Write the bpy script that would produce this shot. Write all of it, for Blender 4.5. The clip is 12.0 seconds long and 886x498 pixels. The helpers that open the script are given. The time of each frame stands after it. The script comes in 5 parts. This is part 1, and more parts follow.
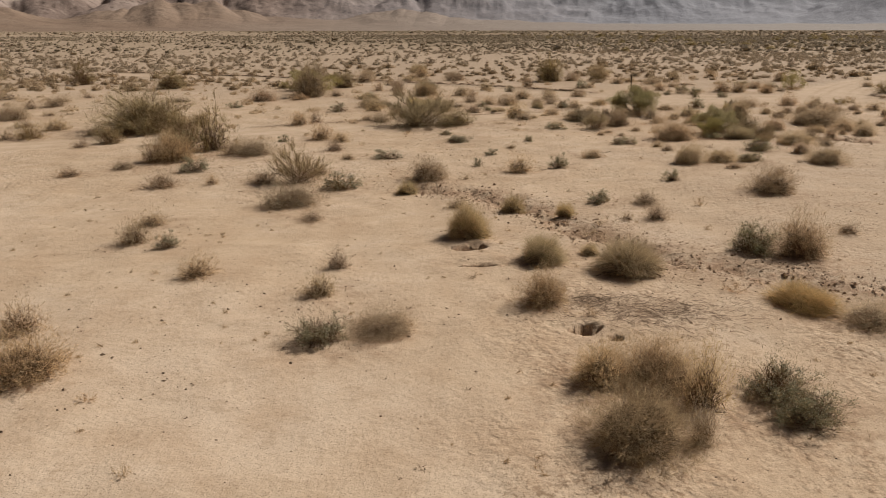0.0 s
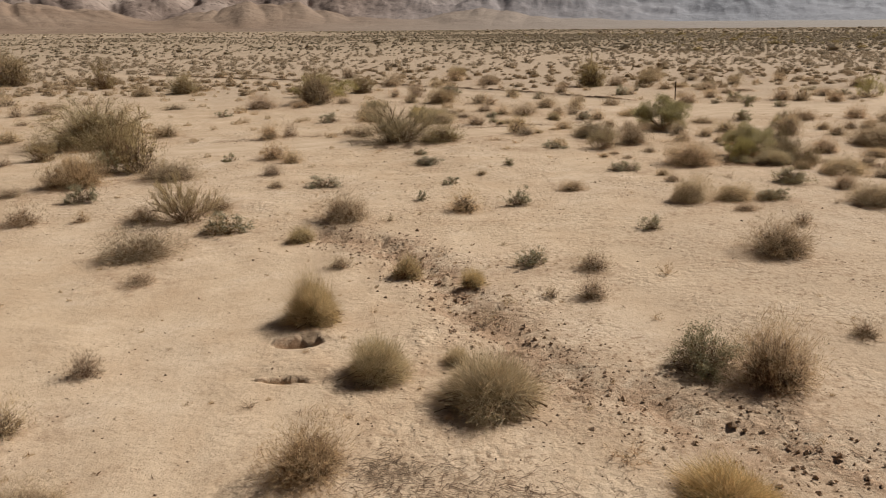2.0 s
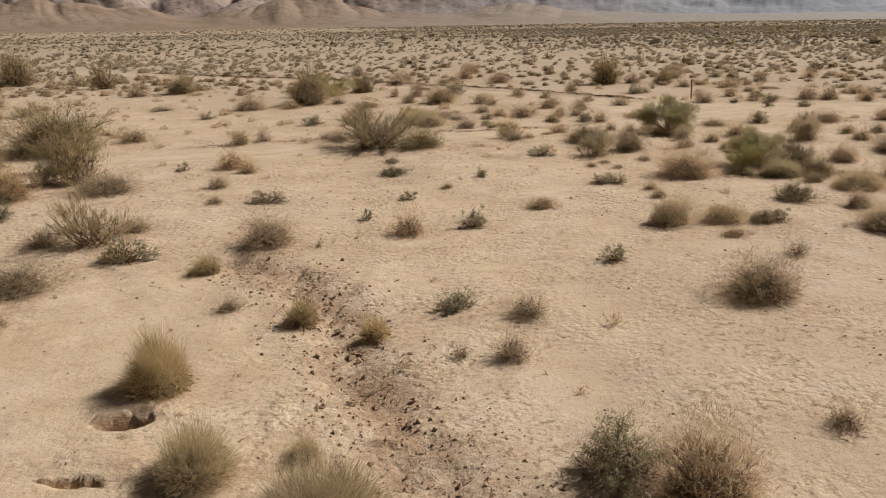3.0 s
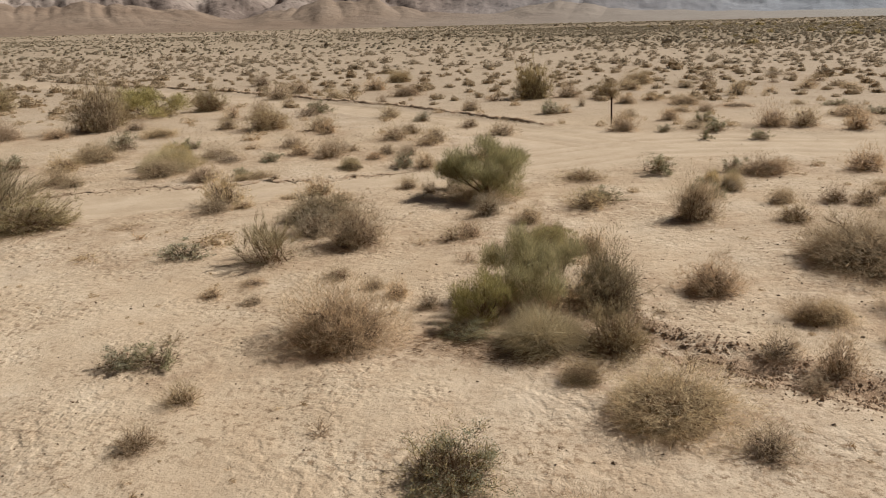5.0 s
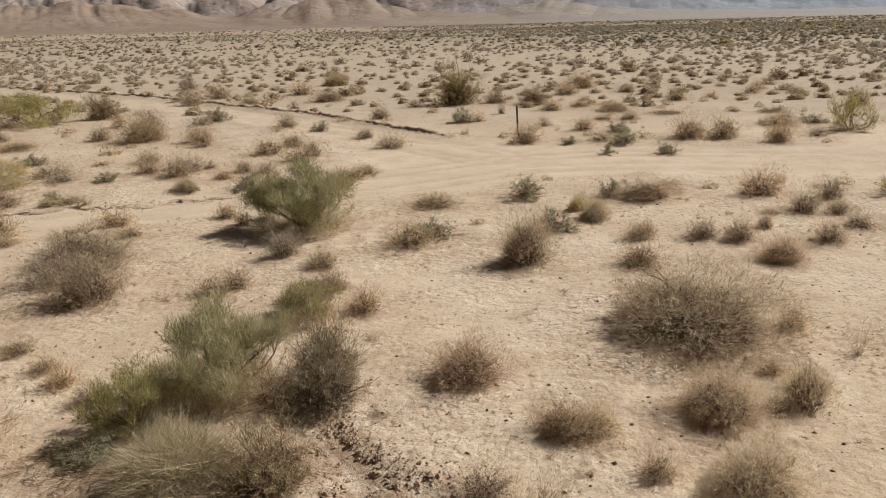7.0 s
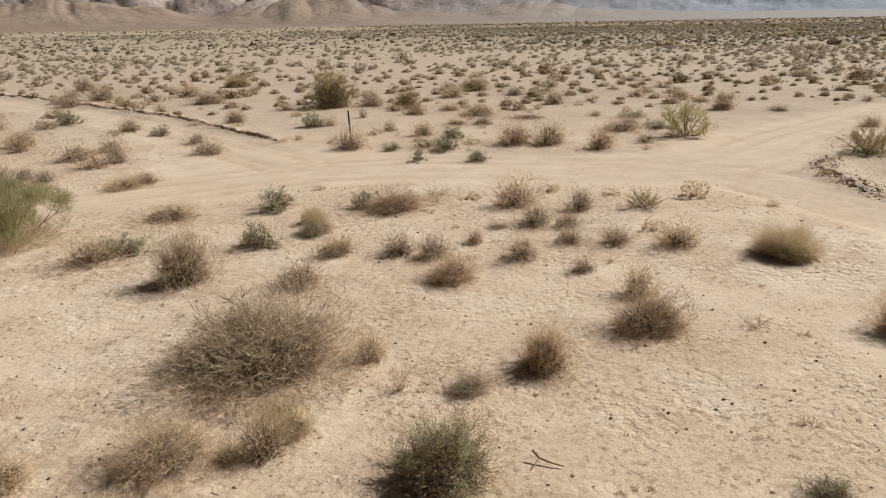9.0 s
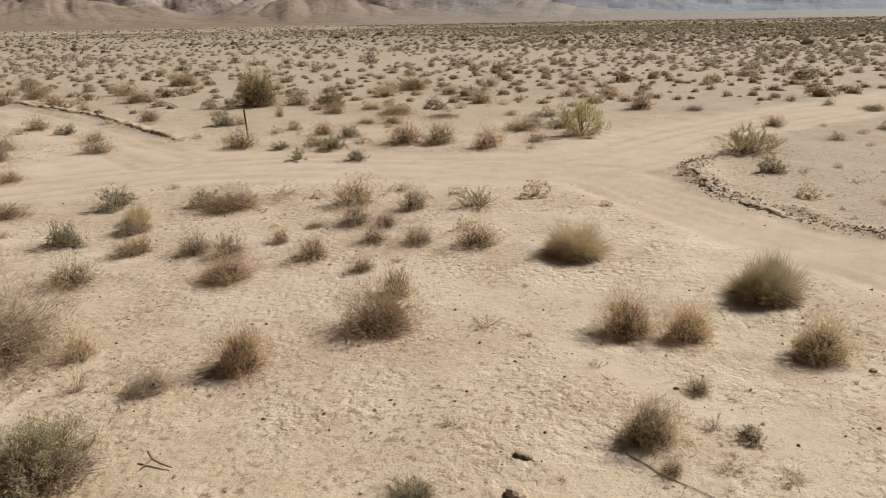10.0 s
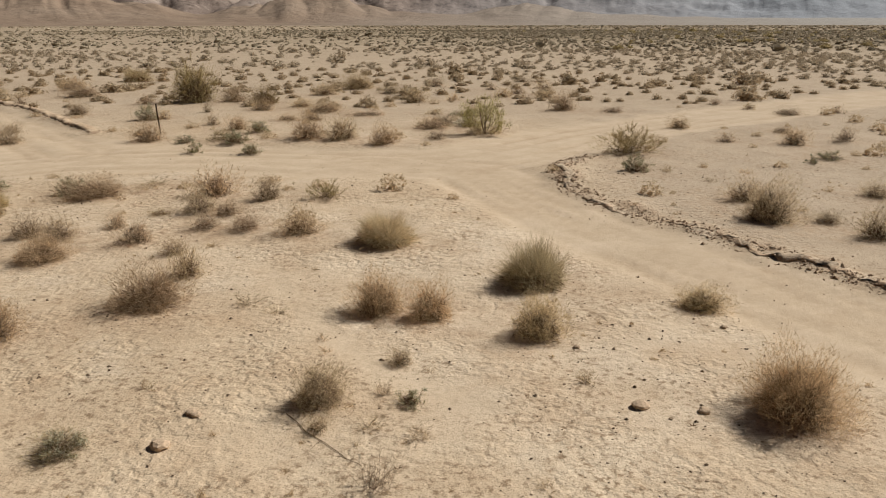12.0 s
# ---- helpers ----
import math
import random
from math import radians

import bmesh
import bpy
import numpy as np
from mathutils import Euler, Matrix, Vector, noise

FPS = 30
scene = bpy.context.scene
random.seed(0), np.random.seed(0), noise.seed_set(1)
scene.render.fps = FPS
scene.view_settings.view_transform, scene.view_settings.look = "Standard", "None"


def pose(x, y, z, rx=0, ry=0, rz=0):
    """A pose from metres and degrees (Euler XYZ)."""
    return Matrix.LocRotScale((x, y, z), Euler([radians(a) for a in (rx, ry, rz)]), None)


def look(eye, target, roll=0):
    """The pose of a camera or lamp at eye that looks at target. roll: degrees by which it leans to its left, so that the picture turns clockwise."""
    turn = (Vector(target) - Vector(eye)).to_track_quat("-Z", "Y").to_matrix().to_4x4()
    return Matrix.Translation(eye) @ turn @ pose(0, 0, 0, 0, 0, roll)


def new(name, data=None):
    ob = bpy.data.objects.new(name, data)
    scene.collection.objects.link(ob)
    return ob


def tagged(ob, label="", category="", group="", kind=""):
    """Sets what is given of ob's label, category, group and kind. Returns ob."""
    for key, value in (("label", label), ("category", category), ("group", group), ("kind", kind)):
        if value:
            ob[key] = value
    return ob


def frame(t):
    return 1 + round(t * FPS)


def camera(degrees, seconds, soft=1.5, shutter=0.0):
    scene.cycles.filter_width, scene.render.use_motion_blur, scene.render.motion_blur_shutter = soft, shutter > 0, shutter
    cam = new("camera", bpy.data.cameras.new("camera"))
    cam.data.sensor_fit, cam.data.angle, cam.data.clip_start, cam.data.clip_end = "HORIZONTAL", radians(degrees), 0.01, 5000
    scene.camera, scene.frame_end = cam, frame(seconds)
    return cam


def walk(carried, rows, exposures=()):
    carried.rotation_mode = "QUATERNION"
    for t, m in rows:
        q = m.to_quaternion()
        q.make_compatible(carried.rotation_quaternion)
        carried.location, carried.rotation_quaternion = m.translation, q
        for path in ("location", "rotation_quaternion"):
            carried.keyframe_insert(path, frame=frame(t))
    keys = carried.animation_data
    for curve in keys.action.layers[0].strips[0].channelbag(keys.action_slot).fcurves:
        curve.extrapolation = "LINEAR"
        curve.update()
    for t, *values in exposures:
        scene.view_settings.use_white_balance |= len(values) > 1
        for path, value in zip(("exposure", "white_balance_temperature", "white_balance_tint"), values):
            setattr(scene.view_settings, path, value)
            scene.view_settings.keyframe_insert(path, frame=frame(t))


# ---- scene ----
cam = camera(63.3, 12.0, 1.1)
PATH = [
    (0, (-4.987, -6.281, 5.871), (-4.969, -4.369, 5.283), -0.1),
    (0.5, (-3.592, -4.643, 5.897), (-3.633, -2.732, 5.309), -0.2),
    (1, (-2.25, -2.964, 5.94), (-2.347, -1.055, 5.351), -0.2),
    (1.5, (-0.971, -1.328, 5.955), (-1.118, 0.577, 5.366), -0.4),
    (2, (0.189, 0.189, 5.979), (-0.002, 2.09, 5.39), -0.5),
    (2.5, (1.267, 1.626, 5.997), (1.035, 3.523, 5.405), -0.5),
    (2.7, (1.695, 2.193, 6.021), (1.446, 4.085, 5.425), -0.7),
    (4.3, (10.035, 17.019, 5.686), (9.623, 18.882, 5.085), -1.3),
    (4.5, (11.325, 19.238, 5.656), (10.918, 21.102, 5.056), -1.4),
    (5, (12.662, 21.46, 5.651), (12.263, 23.326, 5.052), -1.4),
    (5.5, (13.663, 22.939, 5.643), (13.272, 24.807, 5.045), -1.4),
    (6, (14.622, 24.15, 5.63), (14.239, 26.02, 5.033), -1.3),
    (6.5, (15.718, 25.24, 5.625), (15.343, 27.111, 5.027), -1.3),
    (6.7, (16.257, 25.679, 5.619), (15.875, 27.548, 5.019), -1.5),
    (8.3, (21.063, 28.046, 5.621), (20.72, 29.922, 5.018), -0.9),
    (8.5, (21.895, 28.259, 5.621), (21.557, 30.136, 5.02), -1.1),
    (9, (24.353, 28.703, 5.599), (24.02, 30.58, 4.996), -1.1),
    (9.5, (26.856, 29.197, 5.539), (26.526, 31.075, 4.935), -1.1),
    (10, (29.354, 29.637, 5.485), (29.024, 31.515, 4.88), -1.0),
    (10.5, (31.78, 29.939, 5.434), (31.45, 31.817, 4.831), -0.9),
    (11, (33.653, 29.785, 5.434), (33.329, 31.664, 4.832), -0.4),
    (11.5, (34.091, 29.616, 5.412), (33.77, 31.496, 4.81), -0.1),
    (12, (34.019, 29.501, 5.352), (33.7, 31.382, 4.752), -0.1),
]
# seconds, stops, kelvin, tint
EXPOSURES = [(0, -0.31, 6350, 15), (2.5, -0.11, 6150, 12), (4.5, -0.08, 5960, 10), (6, -0.03, 5830, 8), (8.5, 0.16, 5600, 8), (10, 0.03, 5700, 7), (12, -0.08, 5980, 8)]
walk(cam, [(t, look(eye, target, roll)) for t, eye, target, roll in PATH], EXPOSURES)

# ---------- world, sun, exposure ----------
SUN_AZ, SUN_EL = 36.0, 43.0          # degrees from +x towards +y, and above the horizon
world = bpy.data.worlds.new("world")
scene.world = world
world.use_nodes = True
wn = world.node_tree.nodes
sky = wn.new("ShaderNodeTexSky")
sky.sky_type = "NISHITA"
sky.sun_disc = False
sky.sun_elevation = radians(SUN_EL)
sky.sun_rotation = radians(90 - SUN_AZ)
sky.air_density = 0.55
sky.dust_density = 7.0
sky.ozone_density = 0.4
wn["Background"].inputs["Strength"].default_value = 0.015
world.node_tree.links.new(sky.outputs[0], wn["Background"].inputs["Color"])
sun = new("sun", bpy.data.lights.new("sun", "SUN"))
sun.data.energy = 4.85
sun.data.angle = radians(0.5)
sun.data.color = (1.0, 0.92, 0.79)
az, el = radians(SUN_AZ), radians(SUN_EL)
sun.matrix_world = look((math.cos(az) * math.cos(el) * 60, math.sin(az) * math.cos(el) * 60, math.sin(el) * 60), (0, 0, 0))

# ---------- helpers ----------
rng = np.random.default_rng(7)


def lattice(ix, iy, seed):
    """A repeatable random value in 0..1 for each whole-number place."""
    h = (ix.astype(np.int64) * 374761393 + iy.astype(np.int64) * 668265263 + seed * 974634777) & 0x7FFFFFFF
    h = ((h ^ (h >> 13)) * 1274126177) & 0x7FFFFFFF
    return ((h ^ (h >> 16)) & 0xFFFF) / 65535.0


def wave(x, y, seed):
    """Smooth value noise, -1..1, with cells one unit wide."""
    ix, iy = np.floor(x), np.floor(y)
    fx, fy = x - ix, y - iy
    fx, fy = fx * fx * (3 - 2 * fx), fy * fy * (3 - 2 * fy)
    a, b = lattice(ix, iy, seed), lattice(ix + 1, iy, seed)
    c, d = lattice(ix, iy + 1, seed), lattice(ix + 1, iy + 1, seed)
    return 2 * (a + (b - a) * fx + (c - a) * fy + (a - b - c + d) * fx * fy) - 1


def fbm(x, y, seed, octaves=4, gain=0.5):
    total, amp = 0.0, 1.0
    for n in range(octaves):
        total = total + amp * wave(x * 2**n, y * 2**n, seed + n)
        amp *= gain
    return total


def ramp(v, a, b):
    v = np.clip((v - a) / (b - a), 0, 1)
    return v * v * (3 - 2 * v)


def along(x, y, line):
    """The distance of places from a line of corners."""
    best = np.full(np.shape(x), 1e9)
    for (x0, y0), (x1, y1) in zip(line, line[1:]):
        dx, dy = x1 - x0, y1 - y0
        s = np.clip(((x - x0) * dx + (y - y0) * dy) / (dx * dx + dy * dy), 0, 1)
        best = np.minimum(best, np.hypot(x - x0 - s * dx, y - y0 - s * dy))
    return best


def mesh_from(name, verts, faces, smooth=False):
    me = bpy.data.meshes.new(name)
    me.from_pydata(np.asarray(verts).tolist() if isinstance(verts, np.ndarray) else verts, [], faces)
    if smooth:
        me.shade_smooth()
    return me


def nodes_of(name, rough=0.9):
    mat = bpy.data.materials.new(name)
    mat.use_nodes = True
    nt = mat.node_tree
    bsdf = nt.nodes["Principled BSDF"]
    bsdf.inputs["Roughness"].default_value = rough
    bsdf.inputs["Specular IOR Level"].default_value = 0.15
    return mat, nt, bsdf


def node(nt, kind, **values):
    n = nt.nodes.new(kind)
    for key, value in values.items():
        n.inputs[key.replace("_", " ")].default_value = value
    return n


def noise_node(nt, vec, scale, detail=4.0, rough=0.55):
    n = node(nt, "ShaderNodeTexNoise", Scale=scale, Detail=detail, Roughness=rough)
    nt.links.new(vec, n.inputs["Vector"])
    return n.outputs["Fac"]


def ramp_node(nt, fac, stops):
    r = nt.nodes.new("ShaderNodeValToRGB")
    r.color_ramp.elements[0].position, r.color_ramp.elements[0].color = stops[0][0], (*stops[0][1], 1)
    r.color_ramp.elements[1].position, r.color_ramp.elements[1].color = stops[-1][0], (*stops[-1][1], 1)
    for pos, col in stops[1:-1]:
        r.color_ramp.elements.new(pos).color = (*col, 1)
    nt.links.new(fac, r.inputs[0])
    return r.outputs[0]


def mix_node(nt, fac, a, b, blend="MIX"):
    m = nt.nodes.new("ShaderNodeMix")
    m.data_type, m.blend_type = "RGBA", blend
    for value, slot in ((fac, 0), (a, 6), (b, 7)):
        if isinstance(value, (int, float)):
            m.inputs[slot].default_value = value
        elif isinstance(value, tuple):
            m.inputs[slot].default_value = (*value, 1)
        else:
            nt.links.new(value, m.inputs[slot])
    return m.outputs[2]


def math_node(nt, op, a, b=0.0):
    m = nt.nodes.new("ShaderNodeMath")
    m.operation = op
    for value, slot in ((a, 0), (b, 1)):
        if isinstance(value, (int, float)):
            m.inputs[slot].default_value = value
        else:
            nt.links.new(value, m.inputs[slot])
    return m.outputs[0]


def attribute(nt, name):
    a = nt.nodes.new("ShaderNodeAttribute")
    a.attribute_name = name
    return a.outputs["Fac"]


G3 = lambda v: (v, v, v)

# ---------- materials ----------


def sand_material():
    """Pale sand with tan mottles, trampled pits, drifts of brown litter and pebbles."""
    mat, nt, bsdf = nodes_of("desert_sand", 0.95)
    pos = nt.nodes.new("ShaderNodeTexCoord").outputs["Object"]
    broad = noise_node(nt, pos, 0.10, 5)
    patch = noise_node(nt, pos, 0.55, 7, 0.68)
    mottle = noise_node(nt, pos, 2.3, 6, 0.7)
    grain = noise_node(nt, pos, 9.0, 4, 0.62)
    fine = noise_node(nt, pos, 38.0, 3, 0.7)
    smooth = math_node(nt, "MULTIPLY", attribute(nt, "track"), 0.85)
    rough_ground = math_node(nt, "SUBTRACT", 1.0, smooth)
    col = ramp_node(nt, broad, [(0.3, (0.58, 0.445, 0.305)), (0.5, (0.635, 0.50, 0.356)), (0.7, (0.68, 0.555, 0.42))])
    col = mix_node(nt, ramp_node(nt, patch, [(0.44, G3(0)), (0.64, G3(0.55))]), col, (0.49, 0.345, 0.22))
    col = mix_node(nt, ramp_node(nt, patch, [(0.30, G3(0.6)), (0.43, G3(0))]), col, (0.68, 0.56, 0.43))
    col = mix_node(nt, math_node(nt, "MULTIPLY", attribute(nt, "stony"), 0.85), col, ramp_node(nt, patch, [(0.35, (0.41, 0.32, 0.235)), (0.65, (0.50, 0.40, 0.30))]))
    # broken brown soil in gullies and banks; its colour also shades bank faces and holes
    crumble = noise_node(nt, pos, 1.5, 8, 0.74)
    soil_shade = math_node(nt, "MULTIPLY", attribute(nt, "soil_shade"), ramp_node(nt, crumble, [(0.43, G3(0.05)), (0.54, G3(1))]))
    col = mix_node(nt, soil_shade, col, ramp_node(nt, grain, [(0.35, (0.31, 0.205, 0.13)), (0.62, (0.49, 0.34, 0.225))]))
    # the driven tracks, paler and smoother, streaked along the ruts
    col = mix_node(nt, smooth, col, ramp_node(nt, noise_node(nt, pos, 0.7, 7, 0.72), [(0.34, (0.50, 0.377, 0.26)), (0.5, (0.575, 0.45, 0.32)), (0.66, (0.63, 0.50, 0.366))]))
    col = mix_node(nt, math_node(nt, "MULTIPLY", attribute(nt, "rut"), ramp_node(nt, noise_node(nt, pos, 2.4, 6, 0.75), [(0.36, G3(0.1)), (0.62, G3(0.75))])), col, (0.40, 0.28, 0.18))
    # litter: withered crumbs in drifts, denser round the middle of each drift
    busy = math_node(nt, "SUBTRACT", 1.0, attribute(nt, "quiet"))
    drift = math_node(nt, "MULTIPLY", busy, ramp_node(nt, noise_node(nt, pos, 0.42, 5, 0.62), [(0.42, G3(0.06)), (0.57, G3(1))]))
    crumbs = ramp_node(nt, noise_node(nt, pos, 7.5, 6, 0.74), [(0.525, G3(0)), (0.595, G3(0.9))])
    dark = math_node(nt, "MULTIPLY", math_node(nt, "MULTIPLY", crumbs, drift), rough_ground)
    col = mix_node(nt, dark, col, (0.26, 0.175, 0.105))
    col = mix_node(nt, math_node(nt, "MULTIPLY", ramp_node(nt, mottle, [(0.52, G3(0)), (0.66, G3(0.5))]), rough_ground), col, (0.44, 0.315, 0.205))
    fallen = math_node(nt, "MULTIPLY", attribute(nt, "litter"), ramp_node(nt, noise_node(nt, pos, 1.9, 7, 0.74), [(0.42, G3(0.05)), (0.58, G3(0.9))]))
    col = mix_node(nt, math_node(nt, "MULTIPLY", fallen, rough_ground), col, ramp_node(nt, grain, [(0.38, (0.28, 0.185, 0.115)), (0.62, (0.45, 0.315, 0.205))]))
    specks = ramp_node(nt, fine, [(0.585, G3(0)), (0.63, G3(0.8))])
    col = mix_node(nt, math_node(nt, "MULTIPLY", specks, rough_ground), col, (0.27, 0.19, 0.125))
    pale = ramp_node(nt, fine, [(0.31, G3(0.5)), (0.41, G3(0))])
    col = mix_node(nt, pale, col, (0.77, 0.65, 0.50))
    # pebbles, thick on the stony ground
    vor = node(nt, "ShaderNodeTexVoronoi", Scale=15.0)
    nt.links.new(pos, vor.inputs["Vector"])
    pebble = ramp_node(nt, vor.outputs["Distance"], [(0.13, G3(1)), (0.24, G3(0))])
    some = math_node(nt, "ADD", ramp_node(nt, noise_node(nt, pos, 1.3, 3), [(0.50, G3(0)), (0.62, G3(0.7))]), math_node(nt, "MULTIPLY", attribute(nt, "stony"), 0.3))
    col = mix_node(nt, math_node(nt, "MULTIPLY", math_node(nt, "MULTIPLY", pebble, some), rough_ground), col, (0.23, 0.16, 0.11))
    # far away the low scrub merges into the soil
    scrub = ramp_node(nt, noise_node(nt, pos, 0.22, 5, 0.7), [(0.42, G3(0)), (0.54, G3(1))])
    col = mix_node(nt, math_node(nt, "MULTIPLY", scrub, attribute(nt, "scrub")), col, (0.21, 0.16, 0.095))
    nt.links.new(col, bsdf.inputs["Base Color"])
    # hoof pits and crust
    pits = ramp_node(nt, noise_node(nt, pos, 5.5, 2, 0.5), [(0.36, G3(0)), (0.56, G3(1))])
    trodden = math_node(nt, "MULTIPLY", rough_ground, ramp_node(nt, noise_node(nt, pos, 0.5, 4, 0.6), [(0.42, G3(0.1)), (0.60, G3(1))]))
    trodden = math_node(nt, "MULTIPLY", trodden, busy)
    height = math_node(nt, "MULTIPLY", math_node(nt, "MULTIPLY", pits, trodden), 0.5)
    height = math_node(nt, "ADD", height, math_node(nt, "MULTIPLY", math_node(nt, "MULTIPLY", mottle, 0.42), rough_ground))
    height = math_node(nt, "ADD", height, math_node(nt, "MULTIPLY", math_node(nt, "MULTIPLY", grain, 0.5), math_node(nt, "ADD", math_node(nt, "MULTIPLY", rough_ground, 0.7), 0.3)))
    height = math_node(nt, "ADD", height, math_node(nt, "MULTIPLY", fine, 0.22))
    height = math_node(nt, "ADD", height, math_node(nt, "MULTIPLY", math_node(nt, "MULTIPLY", crumble, attribute(nt, "soil_shade")), 2.5))
    bump = node(nt, "ShaderNodeBump", Strength=0.9, Distance=0.045)
    nt.links.new(height, bump.inputs["Height"])
    nt.links.new(bump.outputs[0], bsdf.inputs["Normal"])
    return mat


def plant_material(name, dark, light, spread=0.3, through_light=0.32):
    """Twigs and leaves: each sprig has its own shade, each plant its own tint."""
    mat, nt, bsdf = nodes_of(name, 0.85)
    island = nt.nodes.new("ShaderNodeNewGeometry").outputs["Random Per Island"]
    col = ramp_node(nt, island, [(0.0, dark), (0.55, tuple((a + b) / 2 for a, b in zip(dark, light))), (1.0, light)])
    hue = nt.nodes.new("ShaderNodeHueSaturation")
    own = nt.nodes.new("ShaderNodeObjectInfo").outputs["Random"]
    nt.links.new(math_node(nt, "ADD", math_node(nt, "MULTIPLY", own, spread), 1 - spread / 2), hue.inputs["Value"])
    other = math_node(nt, "FRACT", math_node(nt, "MULTIPLY", own, 17.3))
    nt.links.new(math_node(nt, "ADD", math_node(nt, "MULTIPLY", other, 0.015), 0.4945), hue.inputs["Hue"])
    nt.links.new(math_node(nt, "ADD", math_node(nt, "MULTIPLY", math_node(nt, "FRACT", math_node(nt, "MULTIPLY", own, 41.7)), 0.3), 0.8), hue.inputs["Saturation"])
    nt.links.new(col, hue.inputs["Color"])
    nt.links.new(hue.outputs[0], bsdf.inputs["Base Color"])
    if through_light:
        glow = nt.nodes.new("ShaderNodeBsdfTranslucent")
        nt.links.new(hue.outputs[0], glow.inputs["Color"])
        both = nt.nodes.new("ShaderNodeMixShader")
        both.inputs[0].default_value = through_light
        nt.links.new(bsdf.outputs[0], both.inputs[1])
        nt.links.new(glow.outputs[0], both.inputs[2])
        nt.links.new(both.outputs[0], nt.nodes["Material Output"].inputs["Surface"])
    return mat


def rock_material(name, dark, light):
    mat, nt, bsdf = nodes_of(name, 0.9)
    island = nt.nodes.new("ShaderNodeNewGeometry").outputs["Random Per Island"]
    pos = nt.nodes.new("ShaderNodeTexCoord").outputs["Object"]
    col = ramp_node(nt, island, [(0.0, dark), (1.0, light)])
    col = mix_node(nt, ramp_node(nt, noise_node(nt, pos, 30.0), [(0.4, G3(0)), (0.7, G3(0.5))]), col, tuple(c * 0.6 for c in dark))
    nt.links.new(col, bsdf.inputs["Base Color"])
    bump = node(nt, "ShaderNodeBump", Strength=0.5, Distance=0.02)
    nt.links.new(noise_node(nt, pos, 45.0), bump.inputs["Height"])
    nt.links.new(bump.outputs[0], bsdf.inputs["Normal"])
    return mat


def mountain_material(name, low, mid, high, east_haze=None, bare=0.25, bumpy=0.8):
    """Bare rock with gully streaks; towards +x a painted haze tint may cover its colours."""
    mat, nt, bsdf = nodes_of(name, 0.95)
    pos = nt.nodes.new("ShaderNodeTexCoord").outputs["Object"]
    wide = noise_node(nt, pos, 0.0025, 6, 0.6)
    fine = noise_node(nt, pos, 0.012, 6, 0.6)
    col = ramp_node(nt, wide, [(0.32, low), (0.5, mid), (0.66, high)])
    if east_haze:
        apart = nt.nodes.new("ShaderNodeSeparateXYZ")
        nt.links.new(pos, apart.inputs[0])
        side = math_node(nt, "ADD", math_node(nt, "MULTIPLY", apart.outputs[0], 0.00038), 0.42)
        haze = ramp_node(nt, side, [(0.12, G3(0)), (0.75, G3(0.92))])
    col = mix_node(nt, ramp_node(nt, fine, [(0.45, G3(0)), (0.70, G3(0.4))]), col, tuple(c * 0.7 for c in low))
    ledge = noise_node(nt, pos, 0.03, 5, 0.65)
    col = mix_node(nt, ramp_node(nt, ledge, [(0.54, G3(0)), (0.68, G3(bare))]), col, high)
    col = mix_node(nt, ramp_node(nt, ledge, [(0.34, G3(1.6 * bare)), (0.46, G3(0))]), col, tuple(c * 0.62 for c in low))
    # haze is painted into the base colour, stronger towards +x
    if east_haze:
        col = mix_node(nt, haze, col, east_haze)
    nt.links.new(col, bsdf.inputs["Base Color"])
    bump = node(nt, "ShaderNodeBump", Strength=bumpy, Distance=12.0)
    nt.links.new(math_node(nt, "ADD", fine, math_node(nt, "MULTIPLY", ledge, 0.5)), bump.inputs["Height"])
    nt.links.new(bump.outputs[0], bsdf.inputs["Normal"])
    return mat


SAND = sand_material()
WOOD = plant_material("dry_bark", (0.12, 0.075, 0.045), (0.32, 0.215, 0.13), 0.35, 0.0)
THORN = plant_material("dry_thorn_twigs", (0.42, 0.305, 0.185), (0.87, 0.69, 0.46), 0.4, 0.42)
STRAW = plant_material("golden_straw", (0.40, 0.30, 0.145), (0.86, 0.69, 0.38), 0.25, 0.38)
SALT = plant_material("grey_green_leaves", (0.225, 0.215, 0.125), (0.53, 0.50, 0.335))
OLIVE = plant_material("olive_twigs", (0.255, 0.195, 0.10), (0.64, 0.51, 0.285))
GREEN = plant_material("green_broom_stems", (0.27, 0.235, 0.10), (0.66, 0.575, 0.275), 0.2, 0.36)
SCRUB = plant_material("far_scrub", (0.33, 0.255, 0.165), (0.68, 0.54, 0.37), 0.3, 0.38)
GRAVEL = rock_material("dark_gravel", (0.14, 0.095, 0.062), (0.42, 0.31, 0.215))
CLOD = rock_material("earth_clods", (0.34, 0.235, 0.155), (0.58, 0.43, 0.30))
RUST = rock_material("rusted_steel", (0.05, 0.03, 0.022), (0.07, 0.045, 0.03))
# the fourth colour of each is the painted haze tint, not rock
HILL = mountain_material("hazed_tan_foothill_rock", (0.24, 0.17, 0.122), (0.28, 0.205, 0.15), (0.335, 0.255, 0.192), (0.35, 0.325, 0.30))
RANGE = mountain_material("hazed_grey_range_rock", (0.20, 0.150, 0.125), (0.285, 0.222, 0.188), (0.42, 0.345, 0.298), (0.335, 0.355, 0.40), 0.6, 0.6)

